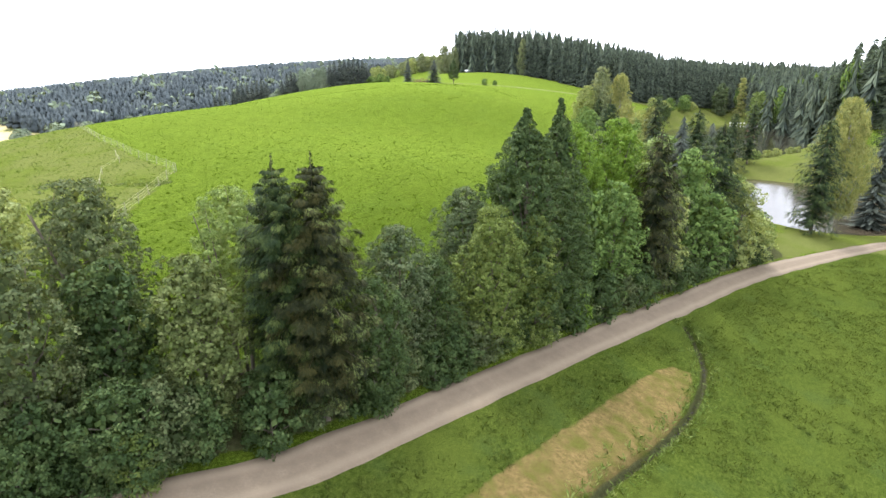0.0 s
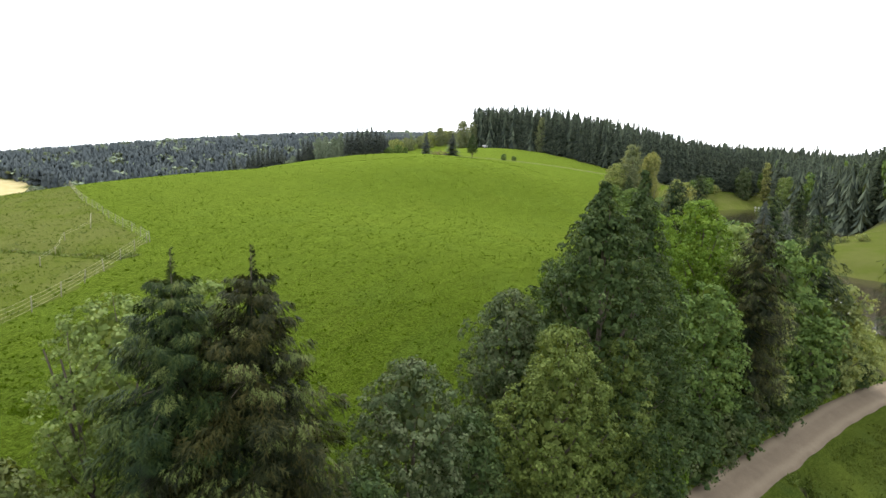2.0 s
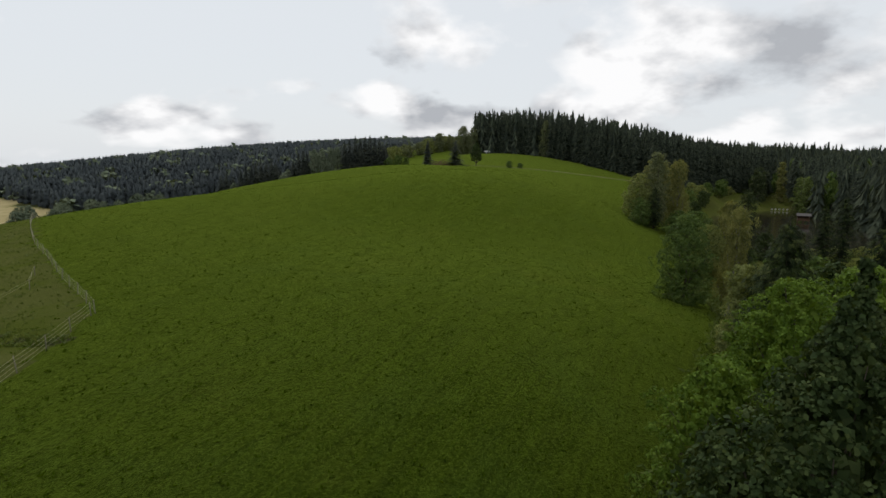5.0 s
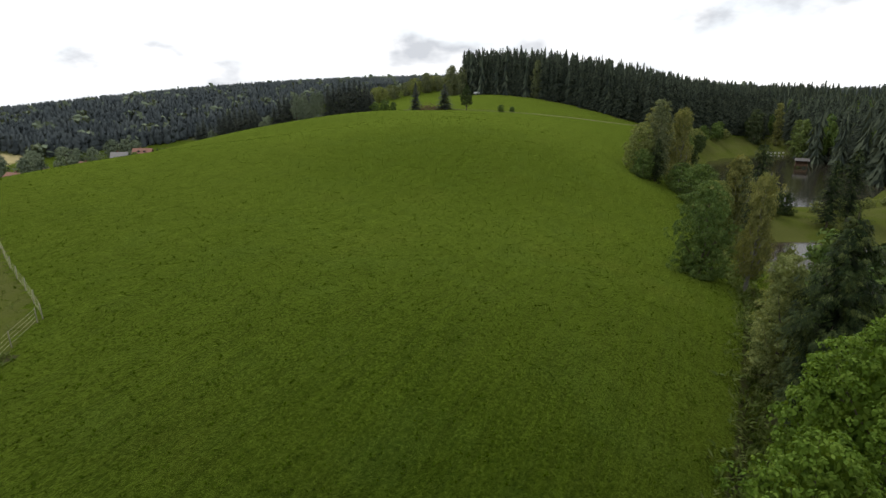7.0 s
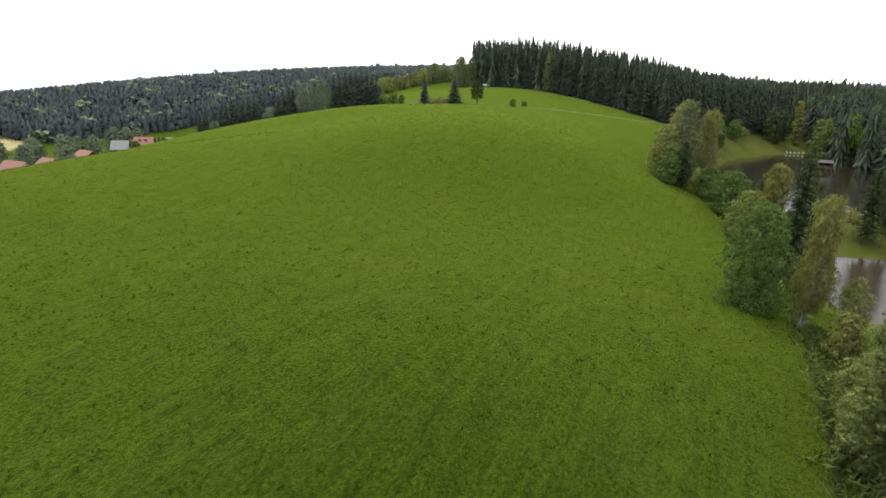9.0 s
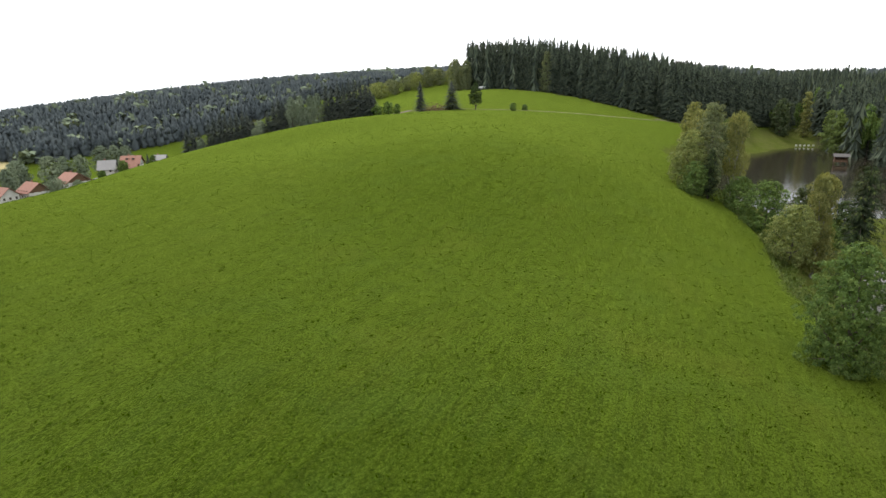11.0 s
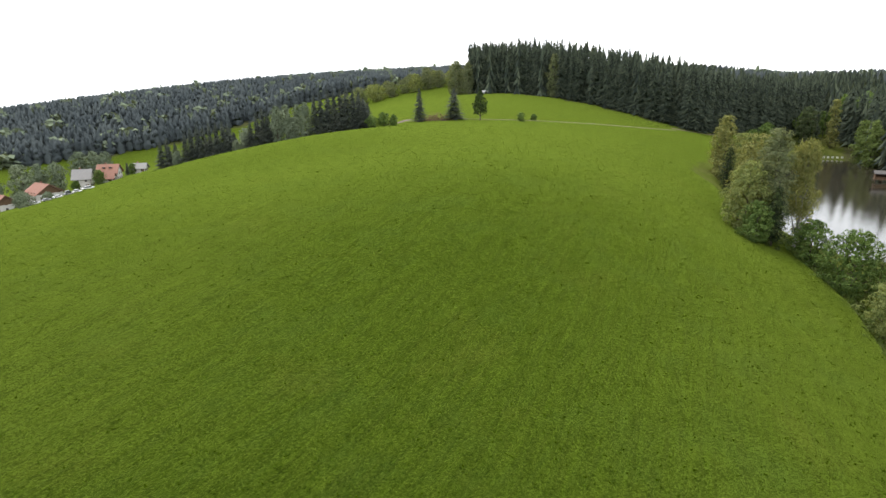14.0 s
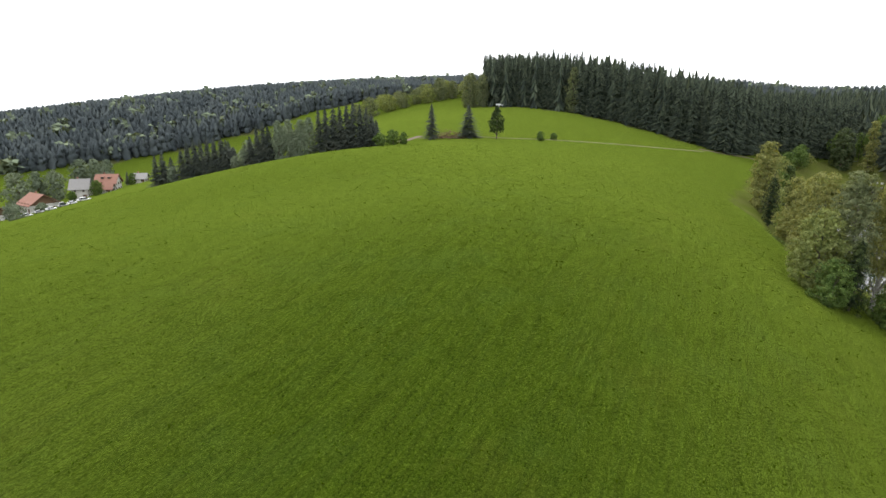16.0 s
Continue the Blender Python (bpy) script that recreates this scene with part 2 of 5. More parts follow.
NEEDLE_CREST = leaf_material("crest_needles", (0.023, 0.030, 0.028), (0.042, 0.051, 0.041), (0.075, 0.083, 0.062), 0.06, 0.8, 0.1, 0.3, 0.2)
NEEDLE_BANK = leaf_material("bank_spruce_needles", (0.023, 0.033, 0.023), (0.046, 0.063, 0.037), (0.090, 0.110, 0.060), 0.2, 0.8, 0.1, 0.4, 0.42)
# Far needles greyed blue, and lit through, so distance haze sits in the colour.
NEEDLE_HAZED = leaf_material("hazed_spruce_needles", (0.058, 0.072, 0.080), (0.074, 0.090, 0.097), (0.098, 0.116, 0.119), 0.42, 0.9, 0.05, 0.03, 0.16)
LEAF = {
    "maple": leaf_material("maple_leaves", (0.034, 0.059, 0.016), (0.070, 0.116, 0.028), (0.134, 0.184, 0.050)),
    "ash": leaf_material("ash_leaves", (0.024, 0.035, 0.014), (0.054, 0.072, 0.028), (0.114, 0.132, 0.059), 0.34),
    "light": leaf_material("aspen_leaves", (0.060, 0.089, 0.025), (0.112, 0.156, 0.041), (0.177, 0.219, 0.077)),
    "lime": leaf_material("lime_leaves", (0.040, 0.073, 0.008), (0.079, 0.136, 0.015), (0.136, 0.202, 0.030)),
    "blue": leaf_material("whitebeam_leaves", (0.025, 0.040, 0.016), (0.048, 0.068, 0.029), (0.103, 0.122, 0.063)),
    "willow": leaf_material("willow_leaves", (0.081, 0.103, 0.034), (0.159, 0.194, 0.065), (0.257, 0.289, 0.113), 0.42, 0.6, 0.1),
    "olive": leaf_material("birch_leaves", (0.084, 0.095, 0.031), (0.157, 0.171, 0.054), (0.256, 0.260, 0.096), 0.36, 0.6, 0.1),
    "field_maple": leaf_material("field_maple_leaves", (0.035, 0.048, 0.014), (0.071, 0.092, 0.028), (0.141, 0.160, 0.063)),
    "alder": leaf_material("alder_leaves", (0.034, 0.052, 0.011), (0.070, 0.097, 0.021), (0.137, 0.167, 0.046)),
    "dense": leaf_material("hornbeam_leaves", (0.015, 0.027, 0.009), (0.031, 0.052, 0.016), (0.072, 0.097, 0.033)),
    # Hazy and far leaves: greyed and paled, distance haze mixed into the base colour.
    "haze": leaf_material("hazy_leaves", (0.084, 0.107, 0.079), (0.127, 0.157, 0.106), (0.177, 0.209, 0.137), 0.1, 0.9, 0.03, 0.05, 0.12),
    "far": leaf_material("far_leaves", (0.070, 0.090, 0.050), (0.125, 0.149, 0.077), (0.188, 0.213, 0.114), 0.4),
}
GRASS = leaf_material("grass_blades", (0.022, 0.043, 0.002), (0.036, 0.064, 0.002), (0.056, 0.094, 0.006), 0.45, 0.8, 0.02)
VERGE_GRASS = leaf_material("verge_blades", (0.022, 0.034, 0.006), (0.04, 0.056, 0.010), (0.064, 0.080, 0.018), 0.45, 0.8, 0.02)
HERBS = leaf_material("bank_herbs", (0.028, 0.044, 0.008), (0.064, 0.096, 0.016), (0.128, 0.152, 0.048), 0.3, 0.6)
WORN = plain_material("worn_grass", (0.075, 0.09, 0.022), (0.15, 0.135, 0.07), 0.5, 0.95)
SOIL = plain_material("wet_soil", (0.008, 0.007, 0.005), (0.022, 0.018, 0.012), 3.0, 0.7, 0.6)
PLASTER = plain_material("white_plaster", (0.4, 0.39, 0.36), (0.5, 0.49, 0.46), 0.6, 0.85, 0.1)
WOOD_DARK = plain_material("dark_timber", (0.07, 0.04, 0.022), (0.14, 0.085, 0.05), 2.0, 0.8, 0.4)
WOOD_POST = plain_material("grey_post", (0.13, 0.125, 0.08), (0.19, 0.18, 0.12), 3.0, 0.85, 0.4)
WIRE = plain_material("fence_wire", (0.2, 0.2, 0.1), (0.28, 0.28, 0.15), 2.0, 0.6, 0.0, 0.0)
ROOF_RED = roof_material("red_tiles", (0.17, 0.08, 0.058), (0.26, 0.14, 0.105))
ROOF_GREY = roof_material("grey_tiles", (0.17, 0.165, 0.16), (0.25, 0.245, 0.24))
ROOF_DARK = roof_material("weathered_shingles", (0.06, 0.054, 0.05), (0.1, 0.094, 0.09))
PANE = plain_material("window_glass", (0.03, 0.035, 0.04), (0.05, 0.055, 0.06), 1.0, 0.08, spec=0.6)
WHITE = plain_material("white_paint", (0.5, 0.5, 0.5), (0.6, 0.6, 0.59), 1.0, 0.4)
GREY = plain_material("grey_metal", (0.2, 0.2, 0.2), (0.3, 0.3, 0.3), 2.0, 0.5, 0.0, 0.6)
BRUSH = leaf_material("dead_brush", (0.06, 0.035, 0.025), (0.13, 0.075, 0.055), (0.22, 0.15, 0.11), 0.0, 0.9)

# ---- the lie of the land: rises and hollows (x, y, height), by their breadth ----
SWELLS = [
    (40, 25, -6.2), (-10, 75, 5.7), (-35, 0, 3.4), (15, 225, -0.5), (90, 225, -3.1), (-85, 125, 2.4),
    (65, 125, -6.6), (-85, 50, -4.1), (-35, 250, 4.9), (-85, 0, 2.7), (115, 250, -4.4), (90, 175, -0.2),
    (15, 175, 4.6), (65, 50, -7.3), (90, 25, 5.2), (-10, 125, -2.1), (-60, 100, 3.1), (40, 100, 3.4),
    (-35, 175, 3.0), (40, 250, 3.2), (90, 100, 2.5), (-85, 250, 3.1), (-60, 225, -4.5), (-85, 175, 1.7),
    (65, 200, -2.6), (65, 0, 1.9), (-60, 0, 5.7), (115, 25, 2.3), (65, 150, -3.0), (15, 200, 3.6), (-146, 212, -2.0),
]
SLOPES = [
    (215, 190, 7.0),
    (465, 1090, 13.0),
    (200, 330, -14.6), (135, 135, -7.8), (-255, 330, -10.1), (265, 525, -4.9), (-255, 590, -3.0), (135, -60, -5.2),
    (5, 655, 13.5), (-60, 200, 9.8), (-190, 200, -4.5), (265, 655, -8.3), (265, 200, 5.2), (5, 460, 10.3),
    (-320, 460, -8.1), (-125, -60, 2.1), (135, 265, -9.9), (5, 330, 8.3), (135, 5, -6.1), (265, 395, -4.3),
    (-320, 525, -7.8), (-60, 655, 10.6), (-190, 590, -7.1), (265, 265, 7.6), (265, -60, -3.3), (-190, 655, -4.8),
    (265, 590, -6.8), (200, 460, -5.0), (70, 525, 3.4), (-320, 330, -5.7), (-320, 590, -4.6), (70, 395, 2.3),
]
HILLS = [
    (200, 400, 19.0), (-600, 600, -30.3), (0, 1000, 25.0), (-400, 0, 1.3), (400, -200, 5.6), (0, 1400, 20.9),
    (1000, 400, 23.3), (1000, 1400, 27.2), (600, 400, 6.8), (-600, 200, -7.7), (800, -200, 6.3), (400, 1200, 2.8),
    (800, 0, 12.3), (-400, 1400, 25.2), (-1000, 1000, -15.0), (1000, 1200, 26.8), (200, 1400, 18.8), (800, 1400, 18.0),
    (1000, 200, 14.7), (-1000, 400, -11.6), (1000, 600, 22.3), (800, 800, -14.5), (200, 1000, 18.2),
]
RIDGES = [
    (-657, 657, 8.0), (-597, 712, 8.6), (-533, 761, 8.8), (-464, 805, 8.8), (-393, 842, 8.8), (-318, 873, 7.9), (-240, 898, 6.2), (-161, 915, 4.7),
]
POND_LOW = (77.5, 128.0, 25.5, 31.5, 0.0, 4.2)          # centre x, y, half axes, turn, water level
POND_HIGH = (138.0, 276.0, 97.0, 35.0, 58.45, 5.2)
DITCH = [(24.8, 52.4), (24.8, 50.9), (24.5, 48.3), (24.0, 46.0), (22.8, 43.4), (21.2, 40.8), (18.8, 37.4), (15.9, 34.0), (12.7, 30.7), (9.8, 27.8), (5.0, 22.0), (-2, 15)]
STREAM = [(8, 58), (14.4, 68.0), (18.0, 74.5), (25.4, 87.5), (31.5, 100.0), (35.0, 112.0), (42.0, 134.0), (52.0, 160.0), (54.0, 178.0), (60, 200), (66, 230)]
ROAD_LINE = [(-60, -8), (-40, 3), (-25, 11.5), (-9.6, 21.3), (-5.2, 25.4), (-0.9, 30.2), (5.7, 37.2), (14.0, 45.5), (25.5, 56.2), (40.5, 69.0), (57.1, 79.4), (70.8, 85.8), (90, 92), (120, 97), (170, 98)]


def to_line(x, y, line):
    """The distance from points to a line of points, and the distance along it."""
    best, along, run = np.full(np.shape(x), 1e9), np.zeros(np.shape(x)), 0.0
    for (ax, ay), (bx, by) in zip(line, line[1:]):
        dx, dy = bx - ax, by - ay
        f = np.clip(((x - ax) * dx + (y - ay) * dy) / (dx * dx + dy * dy), 0, 1)
        d = np.hypot(x - ax - f * dx, y - ay - f * dy)
        along = np.where(d < best, run + f * math.hypot(dx, dy), along)
        best = np.minimum(best, d)
        run += math.hypot(dx, dy)
    return best, along


def step(a, b, v):
    f = np.clip((v - a) / (b - a), 0, 1)
    return f * f * (3 - 2 * f)


def pond_share(x, y, pond):
    cx, cy, a, b, turn, _ = pond
    c, s = math.cos(radians(turn)), math.sin(radians(turn))
    u, v = (x - cx) * c + (y - cy) * s, -(x - cx) * s + (y - cy) * c
    way = np.arctan2(v / b, u / a)
    wobble = 1 + 0.07 * np.sin(3 * way + 1.0) + 0.04 * np.sin(7 * way)
    return ((u / a) ** 2 + (v / b) ** 2) / wobble


def land(x, y):
    """The height of the ground."""
    x, y = np.asarray(x, float), np.asarray(y, float)
    z = np.full(x.shape, 5.0)
    for forms, r in ((SWELLS, 32.0), (SLOPES, 80.0), (RIDGES, 120.0), (HILLS, 260.0)):
        for cx, cy, h in forms:
            z = z + h * np.exp(-((x - cx) ** 2 + (y - cy) ** 2) / (2 * r * r))
    z = z - 70.0 * step(1250.0, 1900.0, np.hypot(x, y))          # the country beyond falls away
    d, _ = to_line(x, y, DITCH)
    z = z - 1.0 * np.exp(-((d / 0.3) ** 2))
    d, _ = to_line(x, y, [(-62, 80), (-50, 76.3), (-43, 73.2), (-36.4, 70.6)])
    z = z - 0.5 * np.exp(-((d / 0.8) ** 2))
    d, _ = to_line(x, y, STREAM)
    z = z - 1.1 * np.exp(-((d / 1.1) ** 2))
    for pond in (POND_LOW, POND_HIGH):
        q = pond_share(x, y, pond)
        w = step(1.0, 1.75, q)
        z = np.where(q < 1, pond[5] - 1.6 * (1 - np.clip(q, 0, 1)), (1 - w) * (pond[5] + 0.25 * step(1.0, 1.1, q)) + w * z)
    return z


def ground_z(x, y):
    return float(land(np.array([x]), np.array([y]))[0])


def mesh_object(name, verts, faces, material, parent=None, label="", smooth=False):
    """One mesh object from arrays of corners and of equal-sided faces."""
    me = bpy.data.meshes.new(name)
    verts, faces = np.asarray(verts, np.float32), np.asarray(faces, np.int32)
    me.vertices.add(len(verts))
    me.vertices.foreach_set("co", verts.ravel())
    side = faces.shape[1]
    me.loops.add(faces.size)
    me.loops.foreach_set("vertex_index", faces.ravel())
    me.polygons.add(len(faces))
    me.polygons.foreach_set("loop_start", np.arange(0, faces.size, side, dtype=np.int32))
    me.polygons.foreach_set("loop_total", np.full(len(faces), side, dtype=np.int32))
    me.update(calc_edges=True)
    me.validate()
    if smooth:
        me.polygons.foreach_set("use_smooth", np.ones(len(faces), dtype=bool))
    me.materials.append(material)
    ob = new(name, me)
    ob.parent = parent
    if label:
        ob["label"] = label
    return ob


def part(name, bm, material, parent=None, label=""):
    """Links a bmesh as one mesh object under a thing or a part."""
    me = bpy.data.meshes.new(name)
    bm.normal_update()
    bm.to_mesh(me)
    bm.free()
    me.materials.append(material)
    ob = new(name, me)
    ob.parent = parent
    if label:
        ob["label"] = label
    return ob


def axis(lo, hi, far_lo, far_hi, fine, growth):
    up, v, s = [], hi, fine
    while v < far_hi:
        s *= growth
        v += s
        up.append(v)
    down, v, s = [], lo, fine
    while v > far_lo:
        s *= growth
        v -= s
        down.append(v)
    return np.array(down[::-1] + list(np.arange(lo, hi + fine / 2, fine)) + up)


def in_poly(x, y, poly):
    inside = np.zeros(np.shape(x), bool)
    for (ax, ay), (bx, by) in zip(poly, poly[1:] + poly[:1]):
        cross = ((ay > y) != (by > y)) & (x < (bx - ax) * (y - ay) / (by - ay + 1e-9) + ax)
        inside ^= cross
    return inside


PASTURE = [(-37.2, 77.0), (-48.9, 89.8), (-66.0, 108.4), (-96, 148), (-150, 150), (-150, 60), (-60, 40), (-33.0, 44), (-34.0, 58), (-35.0, 64.5)]
MOWN_STRIP = [(-7.0, 16.0), (0.5, 22.9), (1.7, 24.5), (4.9, 28.3), (9.6, 33.6), (14.5, 39.0), (18.2, 42.7), (20.2, 44.0), (21.8, 43.8), (20.9, 41.2), (17.3, 36.0), (12.8, 31.0), (8.9, 27.1), (6.4, 24.8), (-1.0, 16.0)]
PASTURE_DITCH = [(-35.6, 70.9), (-40.6, 72.2), (-44.5, 73.7), (-49.7, 75.8), (-57, 78.5)]
FAR_WOODS = {
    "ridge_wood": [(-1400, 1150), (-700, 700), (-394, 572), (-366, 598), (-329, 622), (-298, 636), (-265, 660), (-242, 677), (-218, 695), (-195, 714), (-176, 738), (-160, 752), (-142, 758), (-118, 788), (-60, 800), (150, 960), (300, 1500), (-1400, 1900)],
    "hill_wood": [(8, 470), (42, 442), (80, 402), (112, 372), (122, 372), (150, 392), (215, 420), (330, 520), (420, 900), (150, 930), (40, 640), (14, 520)],
    "valley_wood": [(150, 195), (132, 120), (170, 110), (420, 60), (700, 400), (600, 1100), (430, 950), (330, 530), (222, 420), (200, 372), (176, 318), (160, 262), (148, 232)],
}


def build_ground():
    xs, ys = axis(-52, 62, -1900, 1900, 1.1, 1.07), axis(14, 150, -500, 2600, 1.1, 1.07)
    xs = np.concatenate([xs[xs < 0], np.arange(0, 26, 0.26), xs[xs > 26.2]])          # closer rows about the ditch
    ys = np.concatenate([ys[ys < 19], np.arange(19, 53, 0.26), ys[ys > 53.2]])
    gx, gy = np.meshgrid(xs, ys)
    gz = land(gx, gy)
    verts = np.stack([gx, gy, gz], -1).reshape(-1, 3)
    nx, ny = len(xs), len(ys)
    i = (np.arange(ny - 1)[:, None] * nx + np.arange(nx - 1)).ravel()
    ob = mesh_object("ground", verts, np.stack([i, i + 1, i + nx + 1, i + nx], -1), GROUND, smooth=True)
    x, y = verts[:, 0].astype(float), verts[:, 1].astype(float)
    d_road, _ = to_line(x, y, ROAD_LINE)
    d_stream, _ = to_line(x, y, STREAM)
    above = y > np.interp(x, [p[0] for p in ROAD_LINE], [p[1] for p in ROAD_LINE])
    masks = {"pasture": in_poly(x, y, PASTURE).astype(float), "litter": np.zeros(len(x)), "ripe": np.zeros(len(x))}
    for poly in FAR_WOODS.values():
        masks["litter"][in_poly(x, y, poly)] = 1
    masks["litter"] = np.maximum(masks["litter"], above * step(1.7, 2.4, d_road) * (1 - step(7.0, 10.0, d_road)) * (x < 50))
    masks["litter"] = np.maximum(masks["litter"], (1 - step(0.8, 2.2, d_stream)) * 0.9)
    masks["verge"] = (~above & (x < 130)).astype(float)
    masks["pasture"] = np.maximum(masks["pasture"], 0.8 * in_poly(x, y, [(88, 138), (122, 150), (134, 172), (122, 200), (92, 196), (84, 168)]))
    masks["pasture"] = np.maximum(masks["pasture"], 0.75 * (above & (x > 44) & (d_road > 1.6) & (d_road < 9.0)))
    for pond in (POND_LOW, POND_HIGH):
        q = pond_share(x, y, pond)
        masks["pasture"] = np.maximum(masks["pasture"], (0.95 - 0.5 * step(1.6, 2.3, q)) * (q < 2.3) * (x > np.interp(y, [p[1] for p in STREAM], [p[0] for p in STREAM]) + 2))
    d_mown, _ = to_line(x, y, MOWN_STRIP + MOWN_STRIP[:1])
    masks["mown"] = np.clip(0.5 + np.where(in_poly(x, y, MOWN_STRIP), 1, -1) * d_mown / 0.9, 0, 1)
    d_ditch, _ = to_line(x, y, DITCH)
    masks["litter"] = np.maximum(masks["litter"], 1 - step(0.12, 0.45, d_ditch))
    d_ditch, _ = to_line(x, y, PASTURE_DITCH)
    masks["litter"] = np.maximum(masks["litter"], 1 - step(0.25, 0.6, d_ditch))
    masks["ripe"] = in_poly(x, y, [(-900, 300), (-420, 440), (-400, 560), (-520, 640), (-900, 640)]).astype(float)
    for key, values in masks.items():
        at = ob.data.attributes.new(key, "FLOAT", "POINT")
        at.data.foreach_set("value", values.astype(np.float32))
    return tagged(ob, "rolling green meadow with rough pasture and a dry mown strip", "ground", kind="structure")


def smooth_line(line, spacing):
    """Evenly spaced points along a soft curve through the given ones."""
    p = np.array(line, float)
    p = np.vstack([2 * p[0] - p[1], p, 2 * p[-1] - p[-2]])
    out = []
    for a, b, c, d in zip(p, p[1:], p[2:], p[3:]):
        for f in np.linspace(0, 1, 24, endpoint=False):
            out.append(0.5 * (2 * b + (c - a) * f + (2 * a - 5 * b + 4 * c - d) * f * f + (3 * b - a - 3 * c + d) * f ** 3))
    out = np.array(out + [p[-2]])
    run = np.r_[0, np.cumsum(np.hypot(*np.diff(out, axis=0).T))]
    s = np.arange(0, run[-1], spacing)
    return np.stack([np.interp(s, run, out[:, 0]), np.interp(s, run, out[:, 1])], -1)


def build_strip(name, line, width, lift, material, label, category, spacing=0.7, across=9, wobble=0.12, sag=0.25):
    """A strip of ground cover along a line, laid on the land, with ragged edges that dip into it."""
    c = smooth_line(line, spacing)
    t = np.gradient(c, axis=0)
    t /= np.linalg.norm(t, axis=1)[:, None]
    side = np.stack([t[:, 1], -t[:, 0]], -1)
    u = np.linspace(-1, 1, across)
    verts, wheel = [], []
    for k, (p, n) in enumerate(zip(c, side)):
        w = width / 2 * (1 + wobble * noise.noise((k * spacing * 0.35, width, 0.0)))
        w2 = width / 2 * (1 + wobble * noise.noise((k * spacing * 0.35, width, 7.0)))
        for v in u:
            q = p + n * (w if v > 0 else w2) * v
            z = ground_z(q[0], q[1]) + lift * (1 - abs(v) ** 6) - (sag if abs(v) > 0.99 else 0) + 0.02 * noise.noise((q[0] * 0.22, q[1] * 0.22, 3.0))
            verts.append((q[0], q[1], z))
            wheel.append(math.exp(-(((abs(v) - 0.48) / 0.2) ** 2)))
    i = (np.arange(len(c) - 1)[:, None] * across + np.arange(across - 1)).ravel()
    ob = mesh_object(name, verts, np.stack([i, i + 1, i + across + 1, i + across], -1), material, smooth=True)
    at = ob.data.attributes.new("wheel", "FLOAT", "POINT")
    at.data.foreach_set("value", np.array(wheel, np.float32))
    return tagged(ob, label, category, kind="structure")


def build_pond(name, pond, label, water):
    cx, cy, a, b, turn, level = pond
    rings, seg = 14, 72
    verts = [(cx, cy, level)]
    c, s = math.cos(radians(turn)), math.sin(radians(turn))
    for r in range(1, rings + 1):
        for k in range(seg):
            w = 2 * math.pi * k / seg
            f = 1.09 * r / rings
            u, v = a * f * math.cos(w), b * f * math.sin(w)
            verts.append((cx + u * c - v * s, cy + u * s + v * c, level))
    faces = []
    for r in range(rings - 1):
        for k in range(seg):
            i, j = 1 + r * seg + k, 1 + r * seg + (k + 1) % seg
            faces.append((i, i + seg, j + seg, j))
    for k in range(0, seg, 2):
        faces.append((0, 1 + k, 1 + (k + 1) % seg, 1 + (k + 2) % seg))
    return tagged(mesh_object(name, verts, faces, water, smooth=True), label, "pond", kind="structure")


build_ground()
build_strip("road", ROAD_LINE, 3.3, 0.07, ROAD, "pale gravel farm road with worn wheel tracks", "road")
build_strip("track_1", [(-31, 306), (-27.5, 318), (-24.0, 330)], 4.2, 0.15, ROAD, "pale gravel patch where the track meets the crest hedge", "track", spacing=1.0, across=7)
build_strip("track_2", [(104, 362.4), (117, 364.5), (128.8, 366.3), (136, 363)], 2.4, 0.15, ROAD, "pale gravel track running down into the wood", "track", spacing=2.0, across=5)
build_strip("track_4", [(-2, 318), (12, 315.5), (36.3, 321.2), (57.3, 330.3), (79.3, 341.8), (104, 357)], 1.1, 0.14, WORN, "faint worn grass track across the top of the meadow", "track", spacing=2.0, across=5)
build_strip("track_3", [(-24, 319), (-14, 317.5), (-2, 318)], 1.2, 0.12, ROAD, "narrow worn track past the brush pile", "track", spacing=1.5, across=5)
build_strip("ditch", DITCH[:-2], 0.42, 0.03, SOIL, "narrow dark muddy ditch winding through the grass", "ditch", spacing=0.3, across=5, wobble=0.5, sag=0.1)
build_pond("pond_1", POND_LOW, "brown lower fish pond with grassy banks reflecting the sky", MUDDY_WATER)
build_pond("pond_2", POND_HIGH, "long upper fish pond below dark spruce wood", WATER)

# ---- trees ----
rng = np.random.default_rng(7)


def unit(v):
    return v / np.maximum(np.linalg.norm(v, axis=-1, keepdims=True), 1e-9)


def limb_mesh(paths, sides=6):
    """Tapered round limbs: each a list of (x, y, z, radius)."""
    verts, faces = [], []
    for path in paths:
        p = np.array(path, float)
        d = unit(np.gradient(p[:, :3], axis=0))
        a = unit(np.cross(d, (0.31, 0.17, 0.93)) + 1e-6)
        b = np.cross(d, a)
        first = len(verts)
        for q, u, v in zip(p, a, b):
            for k in range(sides):
                w = 2 * math.pi * k / sides
                verts.append(q[:3] + q[3] * (u * math.cos(w) + v * math.sin(w)))
        for r in range(len(p) - 1):
            for k in range(sides):
                i, j = first + r * sides + k, first + r * sides + (k + 1) % sides
                faces.append((i, j, j + sides, i + sides))
    return np.array(verts), np.array(faces)


